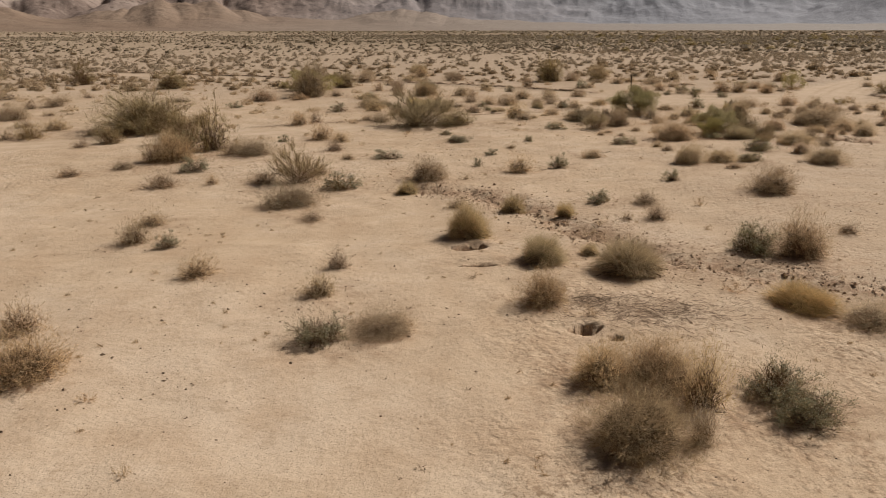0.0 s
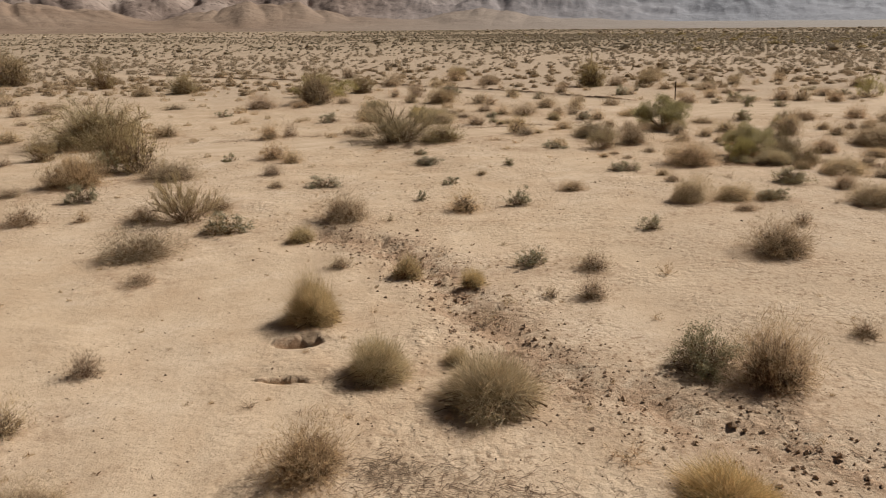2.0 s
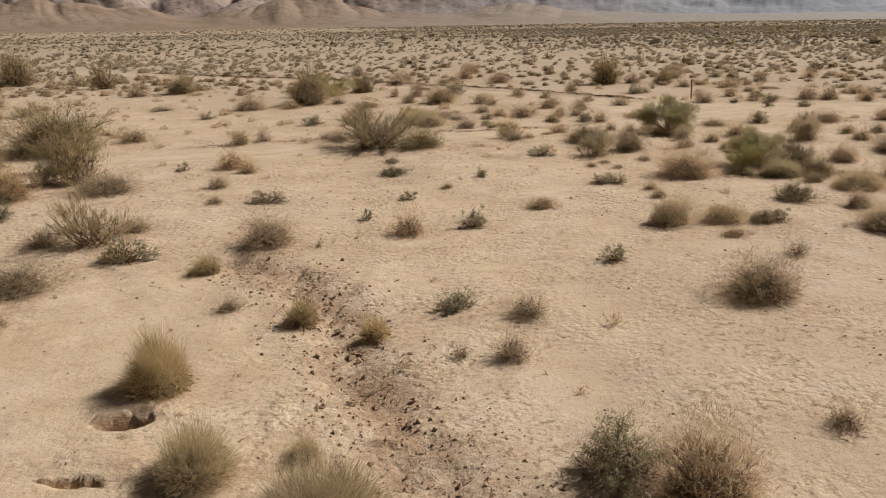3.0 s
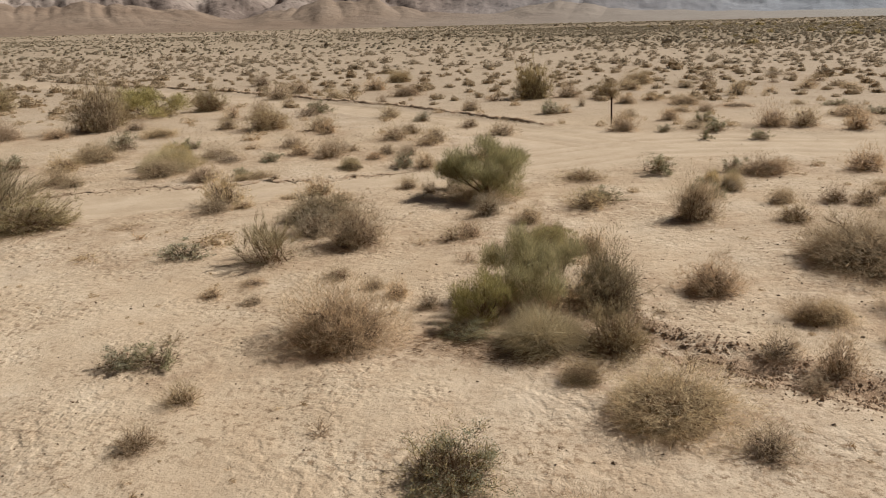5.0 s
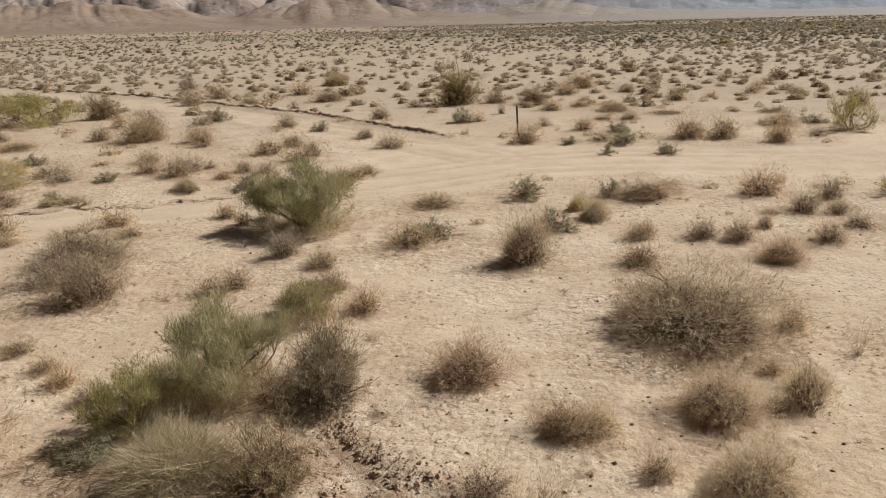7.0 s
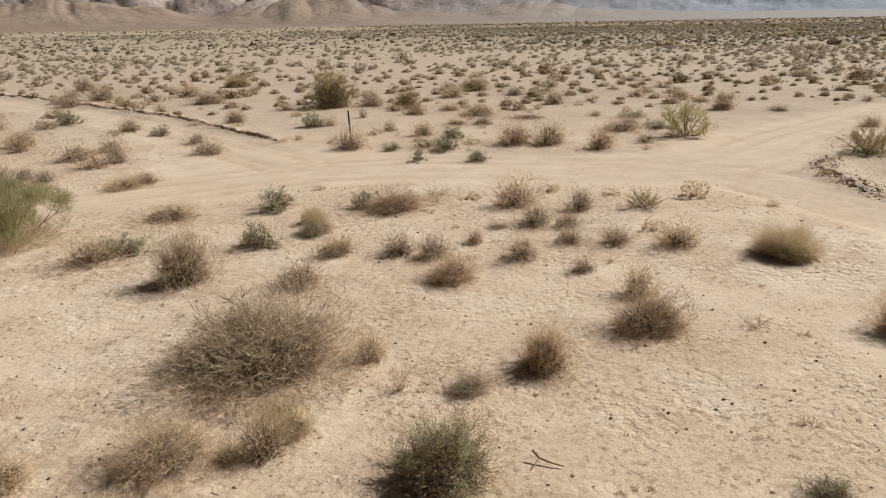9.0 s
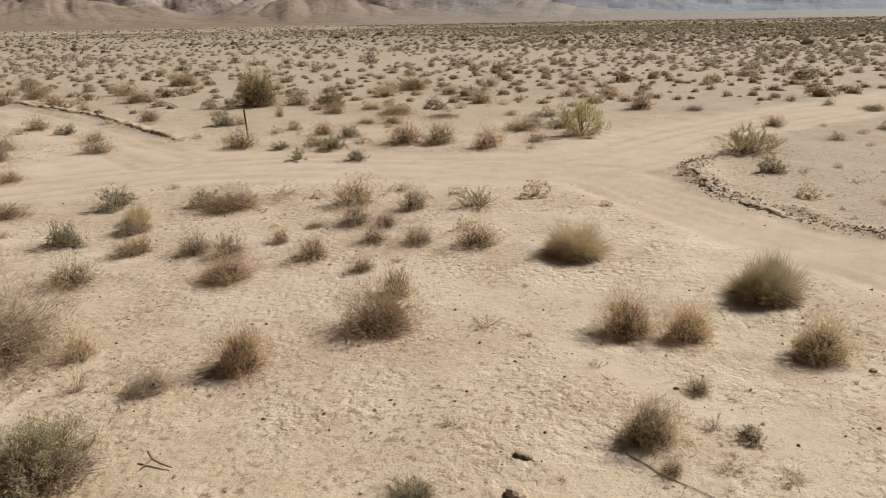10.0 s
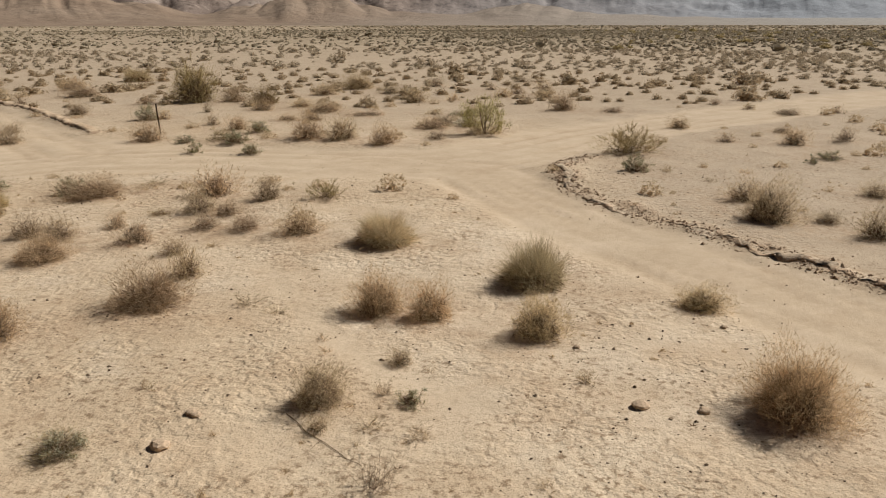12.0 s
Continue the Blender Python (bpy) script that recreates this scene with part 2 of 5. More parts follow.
# ---------- ground ----------
TRACK_MAIN = [(-90, 8), (-30, 30.5), (-16.5, 36), (-11.2, 38.6), (-2.1, 43.2), (3.8, 47.2), (9, 51.6), (14, 55.8), (19, 57.4), (25, 57.3), (29.5, 58), (32.6, 61.7), (35.2, 66), (40.3, 72.3), (60, 92), (110, 130)]
TRACK_LEFT = [(-120, 132), (-44.4, 91.6), (-25.9, 83.5), (-10.2, 74.7), (0.8, 67.3), (7.7, 61.4), (13, 57.3)]
TRACK_RIGHT = [(26, 57.5), (30.6, 56.6), (32.3, 53.7), (34.9, 49.5), (36.9, 47), (40.1, 42.8), (48, 33), (66, 14)]
BERM_LEFT = [(-52, 99), (-20.2, 84.2), (-0.7, 72), (7.8, 65), (10.2, 63)]
BERM_RIGHT = [(35, 60.3), (33.9, 57.6), (34.1, 54.5), (35.2, 52.1), (36.4, 50.5), (38.2, 48.5), (39.5, 47), (41, 45.2), (44, 41.5), (50, 34)]
BANK_MAIN = [(-16.5, 38.6), (-13, 40.5), (-8.3, 43.1), (-6.4, 43.8), (-3.9, 44.9), (-0.6, 46.1), (3.5, 48.2), (6.4, 49.9)]
TRAIL = [(27.33, 44.37), (28.2, 43.14), (29.49, 41.43), (30.97, 39.95), (31.96, 39.25), (33.06, 38.94)]
GULLY_A = [(-5.6, 21.2), (-4.6, 20.5), (-3, 19.2), (-1.5, 17.2), (-0.9, 15.5), (-0.1, 14.1), (1, 12.4), (2.2, 11.1), (3.6, 10.3), (5.4, 9.2), (8.5, 7.6)]
GULLY_B = [(12.6, 35.6), (13.3, 34.9), (14.2, 34), (15.3, 33.3), (16.4, 32.9), (18, 32.3)]
HOLES = [(-4.05, 13.0, 0.5, 0.26, 0.6), (-3.8, 11.4, 0.55, 0.1, 0.3), (-2.0, 7.2, 0.32, 0.19, 0.6), (-1.4, 6.85, 0.16, 0.14, 0.35)]


def track_mask(x, y):
    wob = 0.35 * fbm(x * 0.5, y * 0.5, 31, 3)
    m = ramp(-along(x, y, TRACK_MAIN) - wob + ramp(x, 8, 16) * 1.4, -2.2, -1.2)
    m = np.maximum(m, ramp(-along(x, y, TRACK_LEFT) - wob, -2.3, -1.3))
    m = np.maximum(m, ramp(-along(x, y, TRACK_RIGHT) - wob, -2.7, -1.7))
    return np.maximum(m, ramp(-np.hypot((x - 13) / 1.35, y - 57.6) - wob, -5.2, -3.6))


def berm_mask(x, y):
    wob = 0.25 * fbm(x * 1.3, y * 1.3, 41, 3)
    left = ramp(-along(x, y, BERM_LEFT) - wob, -0.5, -0.12) * 1.9
    return np.maximum(left, ramp(-along(x, y, BERM_RIGHT) - wob, -0.8, -0.1))


def gully_mask(x, y):
    wob = 0.3 * fbm(x * 1.1, y * 1.1, 51, 4)
    a = ramp(-along(x, y, GULLY_A) - wob, -0.85, -0.1)
    return np.maximum(a, ramp(-along(x, y, GULLY_B) - wob, -0.7, -0.1))


def rut_mask(x, y):
    """Wheel ruts beside the middle lines of the tracks."""
    out = np.zeros(np.shape(x))
    for line, offsets in ((TRACK_MAIN, (0.8, 1.9)), (TRACK_LEFT, (0.75, 1.5)), (TRACK_RIGHT, (0.35, 1.0, 1.75))):
        d = along(x, y, line) + 0.18 * wave(x * 0.25, y * 0.25, 63)
        for o in offsets:
            out = np.maximum(out, np.exp(-(((d - o) / 0.2) ** 2)) * np.clip(0.65 + 0.6 * wave(x * 0.5 + o, y * 0.5, 61), 0, 1))
    return out * track_mask(x, y)


def relief(x, y):
    """The height of the ground at places x, y."""
    x, y = np.asarray(x, float), np.asarray(y, float)
    near = ramp(-np.hypot(x - 12, y - 32), -140, -60)
    t, b, g = track_mask(x, y), berm_mask(x, y), gully_mask(x, y)
    z = 0.07 * fbm(x / 7, y / 7, 3, 3) * (1 - 0.6 * t)
    z = z + (0.030 * fbm(x / 1.1, y / 1.1, 11, 3) + 0.012 * fbm(x * 3.1, y * 3.1, 17, 2)) * (1 - 0.75 * t)
    z = z - 0.07 * t
    z = z - 0.08 * rut_mask(x, y)
    z = z + 0.06 * b * (0.75 + 0.6 * fbm(x * 2.3, y * 2.3, 71, 3))
    z = z - 0.20 * g * (0.75 + 0.5 * fbm(x * 2.1, y * 2.1, 81, 3)) + 0.07 * g * fbm(x * 2.9, y * 2.9, 83, 2)
    for hx, hy, rx, ry, deep in HOLES:
        q = np.hypot((x - hx) / rx, (y - hy - 0.05 - 0.25 * np.sin(2.2 * (x - hx)) * ry) / (ry * (1 + 0.5 * (x - hx)))) + 0.28 * fbm(x * 2.6, y * 4.1, 91, 2, 0.5)
        z = z - 0.85 * deep * ramp(-q, -1.1, -0.5)
        z = z + 0.06 * ramp(-np.hypot((x - hx) / 1.1, (y - hy - 0.6) / 0.6), -1.0, 0.0) * (1 - ramp(-q, -1.2, -0.9))
    return z * near


def ground_height(x, y):
    return float(relief(np.array([x]), np.array([y]))[0])


def spread_axis(a, b, step, far_a, far_b, growth):
    mid = np.arange(a, b, step)
    out, d, p = [], step, mid[-1]
    while p < far_b:
        d *= growth
        p += d
        out.append(p)
    back, d, p = [], step, mid[0]
    while p > far_a:
        d *= growth
        p -= d
        back.append(p)
    return np.concatenate([back[::-1], mid, out])


def build_ground():
    xs = spread_axis(-22, 46, 0.27, -4900, 4900, 1.085)
    ys = spread_axis(2, 76, 0.27, -4500, 4900, 1.085)
    xs = np.unique(np.concatenate([xs, np.arange(-5.0, -0.9, 0.07)]))
    ys = np.unique(np.concatenate([ys, np.arange(6.5, 7.7, 0.06), np.arange(11.0, 13.5, 0.06)]))
    gx, gy = np.meshgrid(xs, ys)
    x, y = gx.ravel(), gy.ravel()
    verts = np.stack([x, y, relief(x, y)], 1)
    nx, ny = len(xs), len(ys)
    i = (np.arange(ny - 1)[:, None] * nx + np.arange(nx - 1)).ravel()
    me = bpy.data.meshes.new("ground")
    me.vertices.add(len(verts))
    me.vertices.foreach_set("co", verts.ravel())
    quads = np.stack([i, i + 1, i + nx + 1, i + nx], 1)
    me.loops.add(quads.size)
    me.loops.foreach_set("vertex_index", quads.ravel())
    me.polygons.add(len(quads))
    me.polygons.foreach_set("loop_start", np.arange(0, quads.size, 4))
    me.update(calc_edges=True)
    me.shade_smooth()
    g = gully_mask(x, y)
    red = ramp(-np.hypot((x + 3.4) / 1.5, y - 19.8), -1.2, -0.4)
    soil_shade = np.clip(0.75 * g + 1.0 * ramp(-along(x, y, GULLY_B) - 0.3 * fbm(x * 1.5, y * 1.5, 55, 3), -1.0, -0.5) + 1.0 * berm_mask(x, y) + 0.4 * ramp(-along(x, y, GULLY_A), -2.2, -0.4) + 0.6 * red, 0, 1)
    # inside the holes the red-brown colour also paints their shade
    for hx, hy, rx, ry, deep in HOLES:
        soil_shade = np.maximum(soil_shade, 0.9 * ramp(-np.hypot((x - hx) / rx, (y - hy - 0.05) / ry), -1.1, -0.9))
    stony = np.maximum(0.9 * ramp(y + 6 * fbm(x / 14, y / 14, 9, 3), 48, 84), 0.95 * ramp(x, 33, 38) * ramp(y, 42, 49))
    stony = np.maximum(stony, 0.35 * ramp(x + 2 * fbm(x / 5, y / 5, 19, 3), 0, 8) * ramp(-y, -34, -22))
    far = ramp(np.hypot(x - 12, y - 20), 90, 330) * (0.45 + 0.75 * ramp(x + 0.25 * y, -60, 120))
    quiet = 0.85 * ramp(-x + 1.5 * fbm(x / 6, y / 6, 151, 3), 2.5, 6) * ramp(-y, -24, -15)
    trail = 0.75 * ramp(-along(x, y, TRAIL) - 0.12 * fbm(x * 0.8, y * 0.8, 153, 2), -0.42, -0.15)
    for name, values in (("track", np.maximum(track_mask(x, y), trail)), ("soil_shade", soil_shade), ("quiet", quiet), ("rut", rut_mask(x, y)), ("scrub", far), ("stony", stony)):
        me.attributes.new(name, "FLOAT", "POINT").data.foreach_set("value", np.asarray(values, float))
    me.materials.append(SAND)
    return tagged(new("ground", me), "flat pale sandy desert ground with gravel, gullies and wheel tracks", "ground", kind="structure")


ground = build_ground()


def earth_bank(line, height, broken, label, slim=1.0, stony=0.0):
    """A low bank thrown up beside a track: steep on the track's side, easing out behind."""
    line = np.array(line, float)
    step = np.linalg.norm(np.diff(line, axis=0), axis=1)
    s = np.arange(0, step.sum(), 0.09)
    far = np.concatenate([[0], np.cumsum(step)])
    x, y = np.interp(s, far, line[:, 0]), np.interp(s, far, line[:, 1])
    soft = np.ones(25) / 25
    x, y = (np.convolve(np.pad(v, 12, "edge"), soft, "valid") for v in (x, y))
    way = unit(np.stack([np.gradient(x), np.gradient(y)], 1))
    out = np.stack([-way[:, 1], way[:, 0]], 1)
    wander = 0.22 * broken * fbm(s * 0.9, s * 0, 201, 5, 0.65)
    tall = height * np.clip(0.85 - 0.15 * broken + 0.75 * broken * fbm(s * 0.9, s * 0 + 3, 203, 5, 0.7), 0.04, 1.7) * ramp(np.minimum(s, s[-1] - s), 0, 2.5)
    rows = []
    for across, up in ((-0.34, -0.25), (-0.26, 0.1), (-0.2, 0.45), (-0.12, 0.8), (0.0, 0.98), (0.14, 0.9), (0.32, 0.6), (0.55, 0.3), (0.95, -0.3)):
        off = across * slim + wander + 0.09 * broken * fbm(s * 3.1, s * 0 + across * 9, 207, 3)
        px, py = x + out[:, 0] * off, y + out[:, 1] * off
        rows.append(np.stack([px, py, relief(px, py) + tall * up * (1 + 0.6 * broken * fbm(s * 2.7, s * 0 + across * 7, 209, 3)) - (0.05 if up < 0 else 0)], 1))
    n, k = len(s), len(rows)
    i = (np.arange(k - 1)[:, None] * n + np.arange(n - 1)).ravel()
    me = mesh_from("earth_bank", np.concatenate(rows), np.stack([i, i + 1, i + n + 1, i + n], 1).tolist(), True)
    # brown earth, laid thicker on the steep face to paint its shade
    soil_shade = np.concatenate([np.full(n, 0.95 if r < 4 else 0.7 - 0.55 * stony) for r in range(k)])
    me.attributes.new("soil_shade", "FLOAT", "POINT").data.foreach_set("value", soil_shade)
    me.attributes.new("stony", "FLOAT", "POINT").data.foreach_set("value", np.full(n * k, stony))
    me.materials.append(SAND)
    return tagged(new("earth_bank", me), label, "earth bank", kind="structure")


def unit(v):
    return v / (np.linalg.norm(v, axis=-1, keepdims=True) + 1e-9)


earth_bank(BERM_LEFT, 0.12, 0.3, "low brown earth bank beside a dirt track", 0.8)
earth_bank(BERM_RIGHT[:5], 0.08, 0.8, "low crumbling brown earth bank round a bend", 0.45, 0.95)
earth_bank([(37.2, 49.6), *BERM_RIGHT[5:]], 0.085, 0.9, "broken brown earth bank beside a dirt track", 0.45, 0.95)
earth_bank(BANK_MAIN, 0.04, 1.0, "thin crumbling earth edge of a dirt track", 0.5, 0.3)

# ---------- mountains ----------
# crest heights of the foothills by direction, degrees to the left of +y
CREST_AT = [-50, -32, -22, -15, -11, -8.5, -6.5, -4.3, -1.7, 0, 3.1, 5, 7.1, 9.8, 13.4, 15, 18, 20.5, 22.9, 24.4, 26.8, 28.5, 30, 34.3, 38, 41, 44, 50, 62]
CREST = [4, 4, 5, 6, 8, 16, 12, 30, 22, 48, 76, 58, 24, 26, 40, 62, 100, 104, 58, 68, 22, 42, 68, 90, 88, 94, 105, 130, 140]


def polar_range(name, r0, r1, rows, height, material, label):
    azs = np.radians(np.linspace(54, -40, 860))
    rs = r0 + (r1 - r0) * np.linspace(0, 1, rows) ** 1.2
    a, r = np.meshgrid(azs, rs)
    x, y = 12 - np.sin(a) * r, 20 + np.cos(a) * r
    z = height(np.degrees(a), r, x, y)
    z[0, :] = -6
    verts = np.stack([x.ravel(), y.ravel(), z.ravel()], 1)
    n = len(azs)
    i = (np.arange(rows - 1)[:, None] * n + np.arange(n - 1)).ravel()
    me = mesh_from(name, verts, np.stack([i, i + n, i + n + 1, i + 1], 1).tolist(), True)
    me.materials.append(material)
    return tagged(new(name, me), label, "mountains", kind="structure")


def foothill_height(deg, r, x, y):
    """Rounded spurs with sharp gullies between them, that run down to the plain."""
    here = deg + 0.9 * wave(deg / 2, r / 400, 11)
    tall = sum(np.interp(here + o, CREST_AT, CREST) for o in (-1.0, -0.5, 0, 0.5, 1.0)) / 5 * 0.92
    bend = 0.35 * wave(r / 260, deg / 5, 12)
    spur = np.abs(wave(deg / 2.3 + bend, r / 1500, 13))
    small = np.abs(wave(deg / 1.0 + 2 * bend, r / 700, 14))
    rise = ramp(r + 90 * (spur - 0.5) + 1.5 * tall, 2250, 3050)
    tiny = np.abs(wave(deg / 0.45 + 3 * bend, r / 420, 16))
    body = tall * rise * (0.80 + 0.24 * spur + 0.14 * small + 0.03 * tiny + 0.13 * (0.4 - np.abs(fbm(x / 150, y / 150, 15, 4, 0.6))))
    return 14 * ramp(r, 1750, 2700) + 2 * fbm(x / 200, y / 200, 7, 3) * ramp(r, 1900, 2500) + body


def range_height(deg, r, x, y):
    spur = np.abs(wave(deg / 3.4 + 0.5 * wave(r / 300, deg / 5, 22), r / 900, 23))
    rough = fbm(x / 520, y / 520, 29, 4, 0.5)
    tall = 340 + 60 * fbm(x / 900, y / 900, 37, 2)
    crag = 0.45 - np.abs(fbm(x / 190, y / 190, 43, 5, 0.6))
    ribs = np.abs(wave(deg / 0.9 + 0.8 * wave(r / 200, deg / 3, 45), r / 500, 47))
    return -5 + ramp(r + 60 * spur, 3000, 4400) * tall * (0.72 + 0.22 * spur + 0.24 * rough + 0.13 * crag + 0.05 * ribs)


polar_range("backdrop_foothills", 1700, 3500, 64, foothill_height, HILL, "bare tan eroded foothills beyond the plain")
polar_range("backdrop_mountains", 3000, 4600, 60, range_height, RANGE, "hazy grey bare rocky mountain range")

# ---------- shrubs ----------


def ribbons(points, width, tip=0.25):
    """Thin tapering sprigs, one for each row of points (n, k, 3). Returns verts and faces."""
    n, k, _ = points.shape
    way = np.gradient(points, axis=1)
    side = np.cross(way, rng.normal(size=(n, 1, 3)))
    side /= np.linalg.norm(side, axis=2, keepdims=True) + 1e-9
    taper = np.linspace(1, tip, k)[None, :, None] * np.reshape(width, (-1, 1, 1)) / 2
    verts = np.stack([points - side * taper, points + side * taper], 2).reshape(-1, 3)
    base = (np.arange(n)[:, None] * 2 * k + 2 * np.arange(k - 1)).ravel()
    return verts, np.stack([base, base + 1, base + 3, base + 2], 1)


def tubes(points, width, tip=0.35, sides=3):
    """Round limbs, one for each row of points."""
    n, k, _ = points.shape
    way = np.gradient(points, axis=1)
    way /= np.linalg.norm(way, axis=2, keepdims=True) + 1e-9
    u = np.cross(way, np.array([0.31, 0.17, 0.93]))
    u /= np.linalg.norm(u, axis=2, keepdims=True) + 1e-9
    v = np.cross(way, u)
    taper = np.linspace(1, tip, k)[None, :, None] * np.reshape(width, (-1, 1, 1)) / 2
    rings = [points + taper * (math.cos(a) * u + math.sin(a) * v) for a in np.arange(sides) * 2 * math.pi / sides]
    verts = np.stack(rings, 2).reshape(-1, 3)
    start = (np.arange(n)[:, None] * k * sides + sides * np.arange(k - 1)).ravel()
    faces = [np.stack([start + s, start + (s + 1) % sides, start + sides + (s + 1) % sides, start + sides + s], 1) for s in range(sides)]
    return verts, np.concatenate(faces)


def leaves(centres, size):
    """Small diamond leaves, one at each centre."""
    n = len(centres)
    a, b = rng.normal(size=(n, 3)), rng.normal(size=(n, 3))
    a /= np.linalg.norm(a, axis=1, keepdims=True)
    b = np.cross(a, b)
    b /= np.linalg.norm(b, axis=1, keepdims=True) + 1e-9
    s = (size * rng.uniform(0.6, 1.4, n))[:, None]
    verts = np.stack([centres - a * s, centres + b * s * 0.45, centres + a * s, centres - b * s * 0.45], 1).reshape(-1, 3)
    return verts, np.arange(4 * n).reshape(-1, 4)


def part_mesh(name, pieces, material):
    verts, faces, n = [], [], 0
    for v, f in pieces:
        verts.append(v)
        faces += (f + n).tolist()
        n += len(v)
    me = mesh_from(name, np.concatenate(verts), faces)
    me.materials.append(material)
    return me


def dome(dirs, lumps, low=0.80, high=0.34):
    """How far a lumpy half-round bush reaches in each direction."""
    reach = np.full(len(dirs), low)
    for c, r in lumps:
        near = np.clip((dirs @ c - 1 + r) / r, 0, 1)
        reach = np.maximum(reach, low + high * near)
    return reach * (1 + 0.05 * rng.normal(size=len(dirs)))


def some_dirs(n, low=-0.02, high=1.0):
    z = rng.uniform(low, high, n)
    a = rng.uniform(0, 2 * math.pi, n)
    r = np.sqrt(np.clip(1 - z * z, 0, 1))
    return np.stack([r * np.cos(a), r * np.sin(a), z], 1)


def some_lumps(n):
    return [(d, rng.uniform(0.04, 0.24)) for d in some_dirs(n, 0.0)]


def bent(start, end, k, sag):
    """Points along slightly crooked sprigs."""
    s = np.linspace(0, 1, k)[None, :, None]
    mid = rng.normal(size=(len(start), 1, 3)) * sag
    return start[:, None] * (1 - s) + end[:, None] * s + mid * (4 * s * (1 - s))


def hairs(start, end, width):
    """Straight hair-thin sprigs, each one slim triangle."""
    side = np.cross(end - start, rng.normal(size=start.shape))
    side *= np.reshape(width, (-1, 1)) / 2 / (np.linalg.norm(side, axis=1, keepdims=True) + 1e-9)
    verts = np.stack([start - side, start + side, end], 1).reshape(-1, 3)
    return verts, np.arange(len(verts)).reshape(-1, 3)


def branchy(lod, material, stems=20, subs=7, upright=0.35, reach=(0.6, 0.92), sub_len=(0.16, 0.36), hair_len=(0.08, 0.24), bare=0.15, jitter=0.55, share=1.0, slim=1.0, limb=0.026, shade_heart=0.3, fuzz=0.55, leaf=0, leaf_material=None):
    """A bush of crooked limbs that fork, with sprays of fine twigs: woody base, foliage (and leafage)."""
    m = int(stems * (0.4, 0.6, 0.8, 1.0)[lod])
    subs = max(4, subs - 2 * (3 - lod))
    dirs = some_dirs(m, 0.03)
    dirs = unit(dirs + [0, 0, upright * 0.5])
    ends = dirs * (dome(dirs, some_lumps(6), 0.82, 0.2) * rng.uniform(*reach, m))[:, None]
    main = bent(rng.normal(size=(m, 3)) * [0.13, 0.13, 0.0], ends, 6, 0.06)
    k = m * subs
    pick = np.arange(k) % m
    s = rng.integers(2, 6, k)
    p = main[pick, s]
    sub_way = unit(dirs[pick] * 0.9 + rng.normal(size=(k, 3)) * 0.5 + [0, 0, upright * 0.6])
    q = p + sub_way * rng.uniform(*sub_len, k)[:, None]
    forks = bent(p, q, 3, 0.03)
    n = int(COUNT[lod] * share)
    wide = WIDE[lod] * slim
    which = rng.integers(0, k, n)
    f = rng.uniform(bare, 1.0, n)[:, None]
    a = p[which] * (1 - f) + q[which] * f + rng.normal(size=(n, 3)) * 0.012
    way = unit(sub_way[which] + rng.normal(size=(n, 3)) * jitter + [0, 0, upright * 0.5])
    c = a + way * (rng.uniform(*hair_len, n) * rng.uniform(0.7, 1.2, k)[which])[:, None]
    # a fine fuzz fills the lumpy dome out to its edge
    g = int(n * fuzz)
    d = some_dirs(g, 0.0)
    edge = dome(d, some_lumps(11), 0.68, 0.36)
    a[:g] = d * (edge * (1 - 0.55 * rng.random(g) ** 1.2))[:, None]
    c[:g] = a[:g] + unit(d * 0.8 + rng.normal(size=(g, 3)) * 0.85 + [0, 0, upright]) * rng.uniform(*hair_len, (g, 1)) * 0.85
    # dark bark hairs added inside; their colour stands in for the core's shade
    h = int(n * shade_heart * (0.8, 1.0, 1.2, 1.4)[lod])
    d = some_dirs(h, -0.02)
    inner_shade = d * (rng.uniform(0.1, 0.6, h) * dome(d, [], 0.85))[:, None]
    inner_end = inner_shade + unit(d + rng.normal(size=(h, 3)) * 0.8) * rng.uniform(0.08, 0.26, (h, 1))
    at = None
    if leaf:
        at = np.repeat(q[rng.integers(0, k, leaf // 24)], 24, 0)
        at = at + rng.normal(size=at.shape) * 0.05
    far = np.quantile(np.hypot(c[:, 0], c[:, 1]), 0.93), np.quantile(c[:, 2], 0.96)
    fit = np.array([1 / far[0], 1 / far[0], 1 / far[1]])
    main, forks, a, c, inner_shade, inner_end = (v * fit for v in (main, forks, a, c, inner_shade, inner_end))
    for v in (main, forks, a, c, inner_shade, inner_end):
        v[..., 2] = np.abs(v[..., 2])
    wood = [tubes(main, rng.uniform(0.7, 1.3, m) * limb), ribbons(forks, rng.uniform(0.8, 1.4, k) * limb * 0.5), hairs(inner_shade, inner_end, wide * rng.uniform(1.6, 3.4, h))]
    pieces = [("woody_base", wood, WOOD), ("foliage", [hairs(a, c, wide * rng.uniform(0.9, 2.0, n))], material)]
    if leaf:
        at = at * fit
        at[:, 2] = np.abs(at[:, 2])
        pieces.append(("leafage", [leaves(at, wide * 3.0)], leaf_material))
    return pieces


